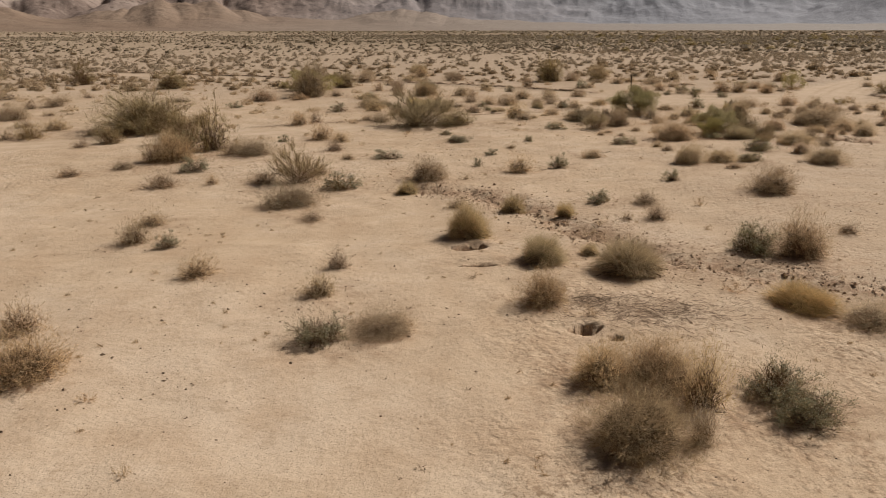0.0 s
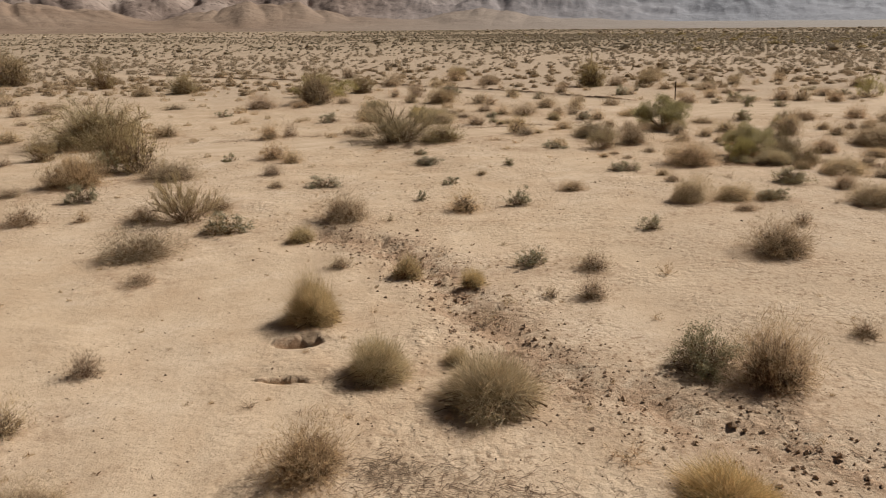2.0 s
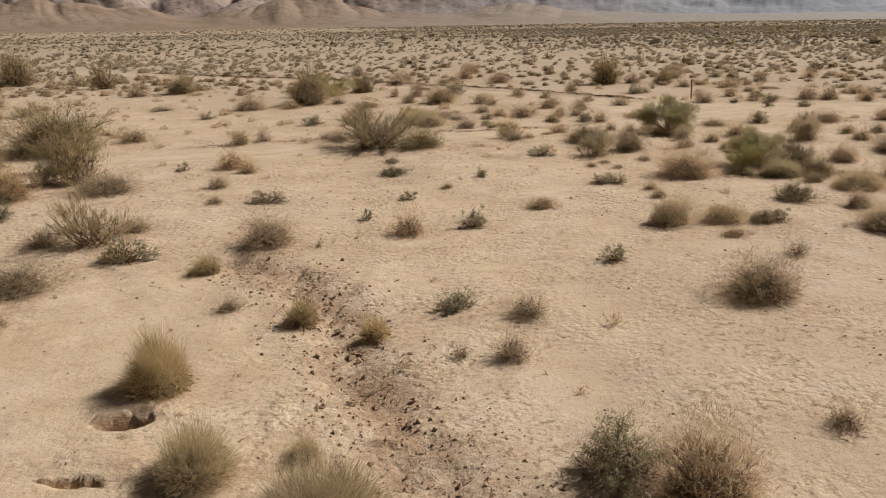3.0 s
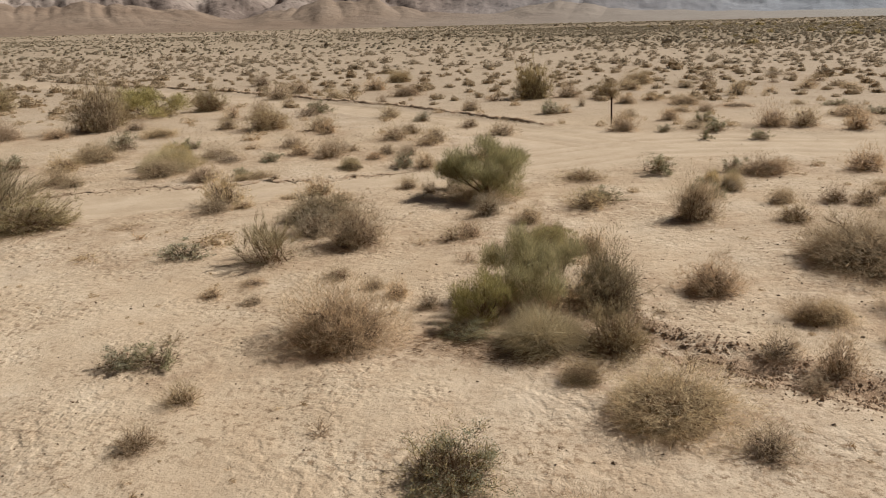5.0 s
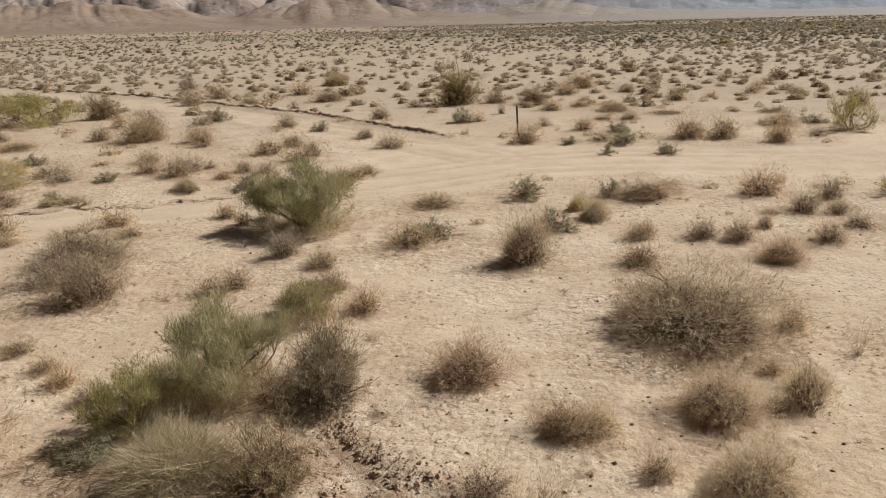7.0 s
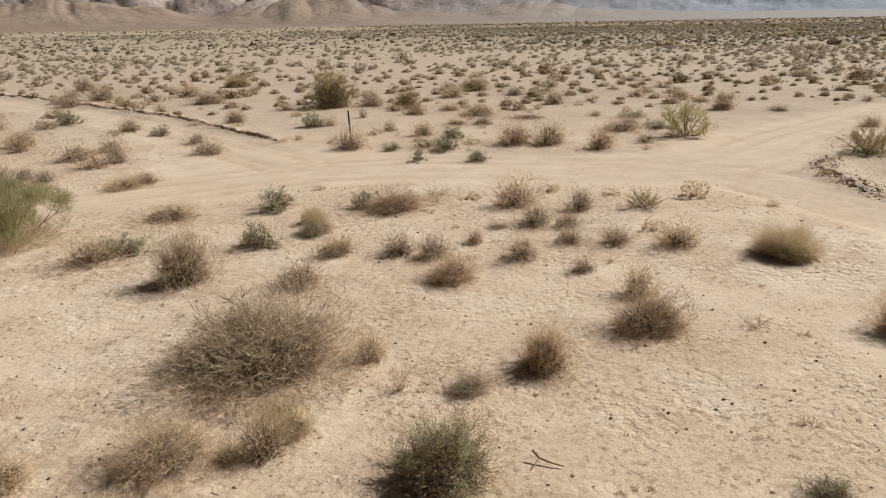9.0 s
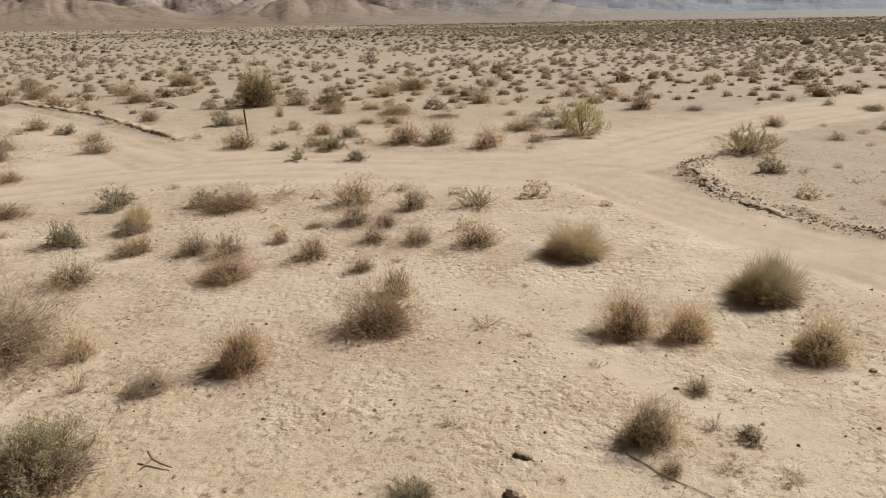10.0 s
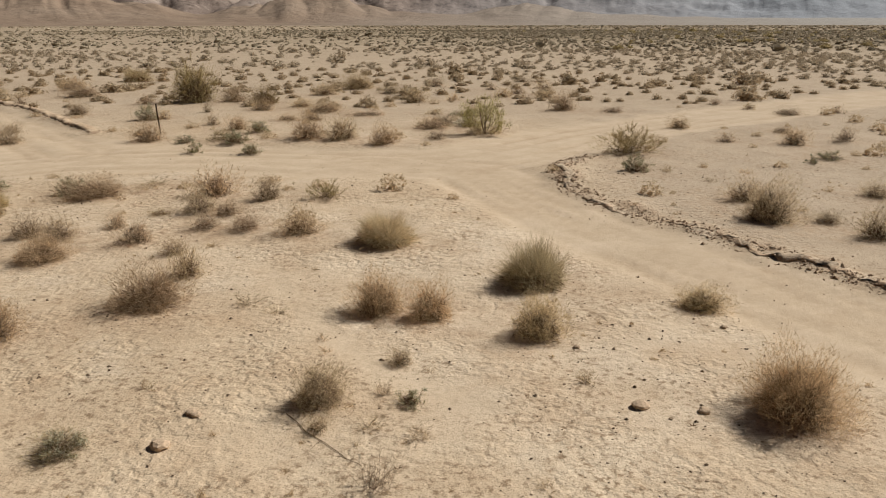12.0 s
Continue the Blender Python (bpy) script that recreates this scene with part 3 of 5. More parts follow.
def straw_tussock(lod):
    """A dense dome of straw stalks that rise from one crown."""
    lumps = some_lumps(6)
    n = int(COUNT[lod] * (1.0, 1.4, 1.7, 1.7)[lod])
    dirs = some_dirs(n, 0.0)
    root = rng.normal(size=(n, 3)) * [0.25, 0.25, 0.0]
    ends = dirs * (dome(dirs, lumps, 0.78, 0.3) * (1 - 0.4 * rng.random(n) ** 1.6))[:, None]
    start = root + (ends - root) * rng.uniform(0.25, 0.75, n)[:, None]
    ends = ends + rng.normal(size=(n, 3)) * 0.11
    ends[:, 2] = np.abs(ends[:, 2])
    stalks = hairs(start, ends, WIDE[lod] * rng.uniform(0.6, 1.3, n))
    # wide dark hairs added to block light and darken the tussock's middle
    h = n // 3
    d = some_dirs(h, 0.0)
    inner_shade = hairs(rng.normal(size=(h, 3)) * [0.2, 0.2, 0.0] + d * 0.2, d * rng.uniform(0.35, 0.52, (h, 1)), WIDE[lod] * rng.uniform(2.5, 5, h))
    m = 30
    d = some_dirs(m, 0.1)
    core = tubes(bent(rng.normal(size=(m, 3)) * [0.2, 0.2, 0], d * 0.6, 4, 0.05), rng.uniform(0.012, 0.024, m))
    return [("woody_base", [core, inner_shade], WOOD), ("straw", [stalks], STRAW)]


def puffs(centres, radii, n, up=0.5, length=(0.05, 0.15)):
    """Sprigs gathered into soft rounded clouds."""
    share = radii**2 / (radii**2).sum()
    which = rng.choice(len(centres), n, p=share)
    d = some_dirs(n, -0.75)
    a = centres[which] + d * (radii[which] * rng.random(n) ** 0.45)[:, None] * [1.15, 1.15, 0.8]
    c = a + unit(d * 0.6 + rng.normal(size=(n, 3)) * 0.7 + [0, 0, up]) * rng.uniform(*length, (n, 1))
    a[:, 2], c[:, 2] = np.abs(a[:, 2]), np.abs(c[:, 2])
    return a, c


def green_broom(lod):
    """Bare crooked limbs that fork into clouds of fine green stems, over a skirt of dead twigs."""
    m = 14
    turn = np.arange(m) * 2.4 + rng.uniform(0, 0.9, m)
    lean = rng.uniform(0.1, 0.95, m)
    ends = np.stack([np.cos(turn) * lean, np.sin(turn) * lean, np.sqrt(1 - 0.9 * lean**2) * rng.uniform(0.6, 0.84, m)], 1)
    main = bent(rng.normal(size=(m, 3)) * [0.08, 0.08, 0], ends, 7, 0.09)
    k = m * 4
    pick = np.arange(k) % m
    p = main[pick, rng.integers(3, 6, k)]
    q = p + unit(ends[pick] + rng.normal(size=(k, 3)) * 0.55) * rng.uniform(0.2, 0.42, k)[:, None]
    q[:, 2] = np.clip(q[:, 2], 0.12, 0.95)
    forks = bent(p, q, 4, 0.05)
    centres = np.concatenate([ends, q, main[::2, 4] * [1.2, 1.2, 1]])
    n = int(COUNT[lod] * 1.5)
    a, c = puffs(centres, rng.uniform(0.07, 0.21, len(centres)), n, 0.8, (0.06, 0.2))
    far = np.quantile(np.hypot(c[:, 0], c[:, 1]), 0.95), np.quantile(c[:, 2], 0.98)
    fit = np.array([1 / far[0], 1 / far[0], 1 / far[1]])
    h = n // 4
    d = some_dirs(h, 0.0, 0.5)
    low = d * rng.uniform(0.2, 0.75, (h, 1)) * [1, 1, 0.6]
    dead = hairs(low, low + unit(d + rng.normal(size=(h, 3)) * 0.8 + [0, 0, 0.4]) * rng.uniform(0.06, 0.2, (h, 1)), WIDE[lod] * rng.uniform(0.8, 1.8, h))
    dead[0][:, 2] = np.abs(dead[0][:, 2])
    wood = [tubes(main * fit, rng.uniform(0.022, 0.038, m), 0.4, 4), tubes(forks * fit, rng.uniform(0.009, 0.016, k))]
    return [("woody_base", wood, WOOD), ("dead_skirt", [dead], THORN), ("foliage", [hairs(a * fit, c * fit, WIDE[lod] * rng.uniform(0.9, 1.9, n))], GREEN)]


def sparse_plant(n, wide):
    d = some_dirs(n, 0.15)
    a = rng.normal(size=(n, 3)) * [0.2, 0.2, 0]
    b = d * rng.uniform(0.5, 1.05, n)[:, None]
    main = bent(a, b, 4, 0.08)
    k = n * 22
    pick, s = rng.integers(0, n, k), rng.integers(1, 4, k)
    p = main[pick, s]
    q = p + (rng.normal(size=(k, 3)) * 0.7 + d[pick]) * rng.uniform(0.1, 0.3, k)[:, None]
    q[:, 2] = np.abs(q[:, 2])
    return [("woody_base", [tubes(main, rng.uniform(0.01, 0.02, n))], WOOD), ("foliage", [hairs(p, q, wide * 1.4)], THORN)]


KINDS = {
    "thorn": ("thorn_bush", "dry grey-brown twiggy thorn bush on sandy ground"),
    "salt": ("saltbush", "dark grey-green leafy saltbush on sandy ground"),
    "tussock": ("straw_tussock", "dense round golden-brown dry straw tussock"),
    "broom": ("broom_bush", "tall wispy green broom bush with bare limbs"),
    "olive": ("olive_bush", "olive-brown twiggy bush with small leaves"),
    "wand": ("dry_broom", "upright tan dry broom with bare whip stems"),
    "sparse": ("dry_sprig", "small sparse dead-looking dry desert sprig"),
}
GROWTH = {"thorn": (1.06, 1.02), "salt": (1.08, 1.0), "tussock": (1.28, 1.22), "broom": (1.16, 1.05), "olive": (1.08, 1.12), "wand": (1.22, 1.08), "sparse": (1.0, 0.96)}
COUNT = {0: 600, 1: 1700, 2: 5000, 3: 11500}
WIDE = {0: 0.019, 1: 0.0108, 2: 0.0068, 3: 0.0046}


def make_kind(kind, lod):
    n = COUNT[lod]
    if kind == "thorn":
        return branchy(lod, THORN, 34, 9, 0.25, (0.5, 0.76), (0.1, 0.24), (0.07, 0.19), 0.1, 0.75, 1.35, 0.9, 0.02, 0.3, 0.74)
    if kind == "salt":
        return branchy(lod, OLIVE, 32, 8, 0.2, (0.5, 0.74), (0.1, 0.22), (0.05, 0.14), share=0.55, leaf=int(n * 0.9), leaf_material=SALT, shade_heart=0.4)
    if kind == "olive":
        return branchy(lod, OLIVE, 30, 9, 0.3, (0.6, 0.88), (0.13, 0.3), (0.06, 0.18), 0.2, 0.85, 1.1, 0.85, shade_heart=0.42, leaf=n // 5, leaf_material=OLIVE)
    if kind == "tussock":
        return straw_tussock(lod)
    if kind == "broom":
        return green_broom(lod)
    if kind == "wand":
        return branchy(lod, OLIVE, 30, 5, 0.9, (0.6, 0.95), (0.2, 0.4), (0.1, 0.28), 0.1, 0.35, 0.8, 0.75, 0.026, 0.12, 0.3)
    return sparse_plant(14 + 8 * lod, WIDE[lod])


prototypes = {}


def shrub(kind, x, y, width, height, lod):
    """One bush standing at x, y."""
    number = rng.integers(0, 6)
    key = (kind, lod, number)
    if key not in prototypes:
        prototypes[key] = [(name, part_mesh(name, piece, material)) for name, piece, material in make_kind(kind, lod)]
    name, label = KINDS[kind]
    root = tagged(new(name), label, "bush", "desert shrubs")
    for part_name, me in prototypes[key]:
        piece = new(part_name, me)
        piece.parent = root
        if part_name in ("leafage", "woody_base", "dead_skirt"):
            tagged(piece, kind="stuff")
    wider, taller = GROWTH[kind]
    root.matrix_world = Matrix.LocRotScale((x, y, ground_height(x, y) - 0.02), Euler((0, 0, rng.uniform(0, 6.28))), (width / 2 * wider * rng.uniform(1.0, 1.15), width / 2 * wider * rng.uniform(0.9, 1.15), height * taller))
    PLANTED.append((x, y, width))
    return root


PLANTED = []

# ---------- the bushes of the walk ----------
shrub("broom", 9.11, 45.23, 3.33, 1.85, 3)
shrub("wand", -6.04, 39.69, 3.88, 1.78, 3)
shrub("olive", -3.90, 39.43, 2.55, 0.84, 2)
shrub("thorn", -2.02, 3.04, 1.62, 0.84, 3)
shrub("thorn", -1.05, 3.08, 0.59, 0.60, 1)
shrub("thorn", -2.17, 4.94, 0.99, 0.68, 2)
shrub("thorn", -1.17, 4.95, 1.50, 0.74, 3)
shrub("thorn", -0.63, 4.15, 0.78, 1.07, 1)
shrub("salt", 0.69, 4.48, 1.13, 0.69, 2)
shrub("salt", 0.89, 3.71, 1.18, 0.62, 2)
shrub("thorn", -13.37, 7.17, 1.04, 0.61, 1)
shrub("thorn", -12.21, 5.19, 1.40, 0.75, 2)
shrub("sparse", -9.30, 2.20, 0.35, 0.21, 1)
shrub("sparse", -10.75, 4.35, 0.37, 0.19, 0)
shrub("sparse", -12.04, 10.83, 0.30, 0.17, 0)
shrub("thorn", -10.89, 10.54, 0.92, 0.53, 1)
shrub("thorn", -13.56, 13.35, 0.96, 0.58, 1)
shrub("salt", -12.47, 12.85, 0.76, 0.44, 1)
shrub("thorn", -13.82, 15.29, 1.12, 0.47, 1)
shrub("thorn", -7.55, 11.38, 0.70, 0.51, 1)
shrub("thorn", -7.72, 9.38, 0.91, 0.51, 1)
shrub("salt", -7.36, 6.89, 1.10, 0.54, 2)
shrub("thorn", -6.09, 7.34, 1.41, 0.38, 3)
shrub("thorn", -2.59, 8.73, 1.20, 0.72, 2)
shrub("sparse", -1.71, 7.84, 0.57, 0.32, 1)
shrub("tussock", -4.04, 14.20, 1.26, 0.97, 2)
shrub("tussock", -2.18, 11.78, 1.10, 0.77, 2)
shrub("tussock", -2.43, 17.19, 0.89, 0.64, 1)
shrub("thorn", -4.30, 17.73, 0.67, 0.30, 1)
shrub("tussock", -0.74, 16.70, 0.64, 0.45, 1)
shrub("tussock", -0.06, 10.95, 1.62, 0.93, 2)
shrub("tussock", -0.77, 12.43, 0.51, 0.36, 1)
shrub("salt", 3.68, 12.44, 1.47, 0.75, 2)
shrub("thorn", 4.80, 12.00, 1.47, 1.05, 2)
shrub("sparse", 1.95, 9.51, 0.78, 0.35, 1)
shrub("tussock", 3.12, 8.50, 1.38, 0.52, 2)
shrub("thorn", 4.07, 7.44, 1.33, 0.51, 2)
shrub("thorn", 7.22, 14.11, 0.71, 0.38, 1)
shrub("sparse", 3.31, 14.78, 0.38, 0.21, 0)
shrub("thorn", 7.45, 19.68, 1.74, 0.87, 2)
shrub("thorn", 9.17, 22.82, 0.78, 0.48, 0)
shrub("sparse", 4.04, 17.65, 0.44, 0.41, 0)
shrub("thorn", 2.06, 15.98, 0.79, 0.49, 1)
shrub("thorn", 1.13, 15.92, 0.47, 0.26, 0)
shrub("thorn", 2.30, 17.99, 1.03, 0.44, 1)
shrub("salt", 0.74, 18.24, 1.03, 0.48, 1)
shrub("sparse", 0.15, 15.44, 0.46, 0.21, 0)
shrub("sparse", -0.20, 14.81, 1.02, 0.20, 1)
shrub("thorn", -1.43, 24.06, 1.28, 0.79, 1)
shrub("salt", 0.38, 25.01, 1.00, 0.62, 1)
shrub("sparse", -0.06, 19.96, 0.37, 0.18, 0)
shrub("sparse", -3.83, 22.50, 0.61, 0.35, 0)
shrub("tussock", -6.07, 20.30, 0.85, 0.56, 1)
shrub("thorn", -5.30, 22.71, 1.73, 0.82, 2)
shrub("wand", -10.48, 22.08, 1.76, 1.42, 2)
shrub("thorn", -11.85, 21.83, 1.26, 0.54, 1)
shrub("salt", -8.71, 20.85, 1.56, 0.67, 1)
shrub("thorn", -10.08, 18.16, 1.95, 0.81, 2)
shrub("thorn", -9.00, 16.23, 0.98, 0.33, 1)
shrub("thorn", -13.85, 21.68, 0.61, 0.43, 0)
shrub("thorn", -15.62, 21.27, 1.31, 0.73, 1)
shrub("thorn", -18.64, 24.86, 1.02, 0.46, 1)
shrub("thorn", -20.20, 23.23, 1.00, 0.40, 1)
shrub("salt", -15.33, 24.25, 1.31, 0.60, 1)
shrub("salt", 4.42, 21.83, 0.82, 0.46, 1)
shrub("salt", 9.62, 26.37, 1.00, 0.42, 1)
shrub("salt", -7.36, 27.80, 1.47, 0.46, 1)
shrub("salt", -2.31, 28.37, 0.87, 0.34, 0)
shrub("salt", -3.10, 25.63, 0.68, 0.39, 0)
shrub("thorn", 6.40, 25.77, 1.33, 0.77, 3)
shrub("thorn", 8.03, 26.20, 1.40, 0.52, 3)
shrub("salt", 9.14, 26.12, 0.90, 0.44, 2)
shrub("thorn", 8.02, 24.65, 0.74, 0.23, 2)
shrub("sparse", 11.40, 25.72, 0.41, 0.18, 1)
shrub("thorn", 12.65, 25.81, 1.84, 0.68, 3)
shrub("salt", 11.05, 29.27, 1.33, 0.65, 2)
shrub("thorn", 12.78, 28.38, 0.94, 0.55, 2)
shrub("thorn", 13.96, 31.43, 2.03, 0.61, 3)
shrub("thorn", 15.15, 30.57, 0.96, 0.39, 1)
shrub("thorn", 16.00, 33.81, 0.87, 0.45, 1)
shrub("thorn", 8.11, 33.26, 2.39, 0.95, 3)
shrub("thorn", 6.53, 29.22, 0.70, 0.31, 1)
shrub("thorn", 6.41, 30.58, 0.64, 0.37, 1)
shrub("sparse", 8.94, 30.06, 0.50, 0.30, 1)
shrub("salt", 4.57, 31.55, 0.89, 0.37, 1)
shrub("sparse", 4.99, 32.59, 0.47, 0.32, 0)
shrub("salt", -0.03, 32.32, 0.67, 0.32, 1)
shrub("sparse", -0.85, 31.66, 0.37, 0.20, 0)
shrub("thorn", -1.15, 30.28, 0.64, 0.25, 1)
shrub("thorn", 2.46, 27.69, 1.09, 0.40, 2)
shrub("sparse", 1.37, 25.80, 0.47, 0.10, 1)
shrub("salt", -3.80, 32.94, 1.50, 0.42, 2)
shrub("salt", -4.45, 35.40, 0.93, 0.33, 1)
shrub("sparse", -6.69, 36.09, 0.61, 0.23, 0)
shrub("salt", 2.30, 37.48, 1.39, 0.42, 1)
shrub("wand", 4.75, 37.51, 1.43, 1.02, 2)
shrub("thorn", 5.00, 40.03, 1.49, 0.85, 1)
shrub("thorn", 6.48, 39.22, 1.77, 0.96, 2)
shrub("thorn", 4.49, 35.02, 0.61, 0.24, 1)
shrub("thorn", 5.09, 35.82, 0.78, 0.20, 1)
shrub("thorn", 5.59, 34.76, 0.59, 0.21, 1)
shrub("thorn", 6.90, 36.56, 0.88, 0.35, 1)
shrub("thorn", -9.59, 42.25, 1.01, 0.42, 1)
shrub("thorn", -7.89, 45.57, 1.32, 0.70, 1)
shrub("thorn", 0.86, 41.82, 1.25, 0.52, 1)
shrub("thorn", 1.55, 42.42, 0.85, 0.35, 1)
shrub("thorn", 2.48, 43.88, 0.88, 0.18, 1)
shrub("thorn", 7.10, 45.40, 0.68, 0.54, 0)
shrub("thorn", 10.87, 42.00, 0.99, 0.49, 1)
shrub("salt", 12.91, 44.95, 1.54, 0.59, 1)
shrub("thorn", 12.29, 48.42, 1.84, 0.42, 1)
shrub("broom", 11.45, 35.80, 1.91, 1.44, 3)
shrub("broom", 11.67, 39.01, 1.18, 0.77, 2)
shrub("tussock", 11.92, 33.58, 1.65, 0.72, 2)
shrub("olive", 13.18, 33.62, 1.19, 0.73, 2)
shrub("olive", 13.16, 35.84, 1.39, 0.77, 2)
# this dark bush stands in for the thick shadow left of the brooms
shrub("salt", 10.39, 33.80, 1.06, 0.40, 2)
shrub("thorn", 12.63, 32.28, 0.76, 0.41, 2)
shrub("thorn", 17.28, 35.44, 0.98, 0.40, 2)
shrub("thorn", 16.75, 33.22, 0.75, 0.75, 1)
shrub("thorn", 16.27, 32.61, 0.53, 0.36, 1)
shrub("thorn", 18.12, 34.51, 0.63, 0.37, 1)
shrub("thorn", 15.30, 36.83, 1.48, 0.68, 2)
shrub("thorn", 12.71, 39.47, 1.01, 0.57, 1)
shrub("thorn", 9.35, 40.36, 1.01, 0.55, 1)
shrub("thorn", 15.71, 43.14, 1.53, 1.23, 2)
shrub("thorn", 18.50, 45.29, 0.82, 0.44, 1)
shrub("thorn", 18.47, 43.20, 1.32, 0.65, 1)
shrub("thorn", 22.78, 51.01, 1.73, 0.89, 1)
shrub("thorn", 19.04, 50.11, 1.95, 0.69, 2)
shrub("salt", 17.89, 50.32, 0.99, 0.68, 1)
shrub("salt", 15.16, 49.93, 1.59, 0.70, 1)
shrub("thorn", 7.93, 36.04, 0.71, 0.30, 1)
shrub("thorn", 8.59, 35.61, 0.63, 0.41, 1)
shrub("thorn", 9.38, 35.20, 0.55, 0.38, 1)
shrub("sparse", 8.10, 39.44, 0.85, 0.25, 1)
shrub("sparse", 9.70, 38.29, 1.03, 0.30, 1)
shrub("thorn", 19.24, 34.27, 1.27, 0.66, 3)
shrub("thorn", 19.14, 36.27, 1.45, 0.62, 3)
shrub("thorn", 20.41, 36.66, 0.83, 0.67, 1)
shrub("thorn", 20.20, 37.79, 0.67, 0.29, 1)
shrub("thorn", 21.02, 39.85, 0.77, 0.52, 1)
shrub("thorn", 19.17, 39.47, 3.30, 1.04, 3)
shrub("thorn", 18.71, 45.59, 0.83, 0.43, 1)
shrub("thorn", 20.21, 45.60, 1.00, 0.57, 1)
shrub("thorn", 21.14, 45.54, 1.01, 0.56, 1)
shrub("thorn", 23.33, 45.53, 1.04, 0.55, 1)
shrub("salt", 16.23, 45.98, 1.32, 0.65, 1)
shrub("sparse", 20.11, 51.45, 1.05, 0.30, 1)
shrub("tussock", 16.88, 48.38, 0.74, 0.51, 1)
shrub("thorn", 17.41, 47.04, 0.79, 0.44, 1)
shrub("thorn", 23.50, 48.63, 1.17, 0.77, 1)
shrub("thorn", 24.77, 50.59, 1.06, 0.73, 1)
shrub("thorn", 24.41, 48.51, 0.99, 0.43, 1)
shrub("thorn", 11.64, 40.51, 0.97, 0.47, 1)
shrub("sparse", 14.16, 35.57, 0.82, 0.15, 2)
shrub("broom", -17.23, 65.86, 4.42, 1.92, 2)
shrub("olive", -16.73, 61.44, 2.27, 1.86, 2)
shrub("thorn", -13.97, 59.69, 1.42, 0.58, 1)
shrub("olive", -14.36, 69.10, 2.48, 1.42, 2)
shrub("thorn", -8.72, 65.53, 1.66, 1.14, 1)
shrub("salt", -5.82, 68.37, 2.06, 0.93, 1)
shrub("thorn", -2.66, 60.52, 1.86, 0.82, 1)
shrub("thorn", -8.39, 60.38, 1.34, 0.87, 1)
shrub("thorn", -0.10, 65.88, 1.70, 0.77, 1)
shrub("salt", 2.26, 65.13, 1.32, 0.60, 1)
shrub("thorn", 2.83, 59.73, 1.30, 0.75, 1)
shrub("thorn", 4.81, 57.11, 1.32, 0.94, 1)
shrub("thorn", 7.83, 59.66, 1.66, 0.81, 1)
shrub("thorn", 5.59, 62.72, 1.37, 0.55, 1)
shrub("thorn", 4.47, 69.77, 1.44, 0.94, 1)
shrub("thorn", 5.20, 76.02, 1.42, 0.68, 0)
shrub("thorn", -8.17, 78.09, 1.81, 0.82, 1)
shrub("thorn", -13.27, 82.70, 2.50, 1.25, 1)
shrub("thorn", -20.52, 90.79, 2.33, 1.29, 1)
shrub("thorn", -2.76, 80.40, 2.71, 0.88, 2)
shrub("thorn", -6.78, 84.91, 2.48, 1.12, 1)
shrub("thorn", -3.00, 74.13, 1.03, 0.77, 0)
shrub("thorn", -10.08, 73.15, 1.28, 0.85, 0)
shrub("thorn", -10.96, 57.43, 2.27, 0.43, 2)
shrub("salt", -7.01, 53.94, 1.43, 0.59, 1)
shrub("tussock", -6.66, 51.83, 1.63, 0.70, 1)
shrub("salt", -4.28, 48.39, 1.20, 0.37, 1)
shrub("thorn", -2.28, 46.60, 1.53, 0.71, 1)
shrub("thorn", -3.33, 50.95, 1.50, 0.34, 1)
shrub("salt", -1.16, 47.69, 0.89, 0.37, 1)
shrub("thorn", -0.24, 47.33, 1.29, 0.29, 1)
shrub("salt", -1.44, 50.98, 1.10, 0.46, 1)
shrub("tussock", 2.82, 49.60, 0.98, 0.59, 1)
shrub("thorn", 0.73, 53.24, 1.98, 0.74, 1)
shrub("thorn", -0.73, 52.80, 1.14, 0.63, 1)
shrub("thorn", 1.48, 53.86, 0.76, 0.42, 0)
shrub("thorn", 3.27, 53.33, 0.97, 0.56, 1)
shrub("salt", 4.85, 50.39, 1.51, 0.66, 1)
shrub("thorn", 3.14, 51.90, 0.93, 0.37, 1)
shrub("thorn", 4.39, 53.02, 1.18, 0.53, 1)
shrub("thorn", 8.56, 53.25, 1.14, 0.45, 1)
shrub("thorn", -3.79, 54.04, 0.96, 0.27, 0)
shrub("olive", 8.00, 77.74, 3.07, 2.29, 2)
shrub("salt", 9.85, 68.61, 1.54, 0.89, 1)
shrub("thorn", 10.80, 68.69, 1.03, 0.65, 0)
shrub("thorn", 10.60, 78.42, 2.08, 1.07, 1)
shrub("olive", 13.30, 77.37, 2.23, 1.11, 2)
shrub("thorn", 11.75, 72.20, 0.74, 0.71, 0)
shrub("thorn", 14.17, 61.42, 1.70, 0.98, 1)
shrub("thorn", 14.77, 66.82, 0.98, 0.67, 0)
shrub("sparse", 15.57, 65.26, 0.38, 0.31, 0)
shrub("salt", 16.29, 60.95, 1.12, 0.40, 1)
shrub("thorn", 16.93, 65.29, 1.41, 0.71, 1)
shrub("salt", 18.62, 64.11, 1.37, 0.59, 1)
shrub("salt", 18.81, 60.91, 1.54, 0.69, 1)
shrub("salt", 18.01, 58.58, 0.92, 0.53, 0)
shrub("salt", 20.60, 58.79, 1.07, 0.51, 1)
shrub("thorn", 21.87, 62.41, 1.91, 1.15, 1)
shrub("thorn", 23.48, 62.61, 1.79, 1.02, 1)
shrub("thorn", 25.79, 61.58, 1.48, 0.94, 1)
shrub("thorn", 27.09, 67.15, 2.03, 0.68, 1)
shrub("thorn", 26.38, 67.80, 0.86, 0.45, 0)
shrub("thorn", 27.94, 63.45, 1.10, 0.52, 0)
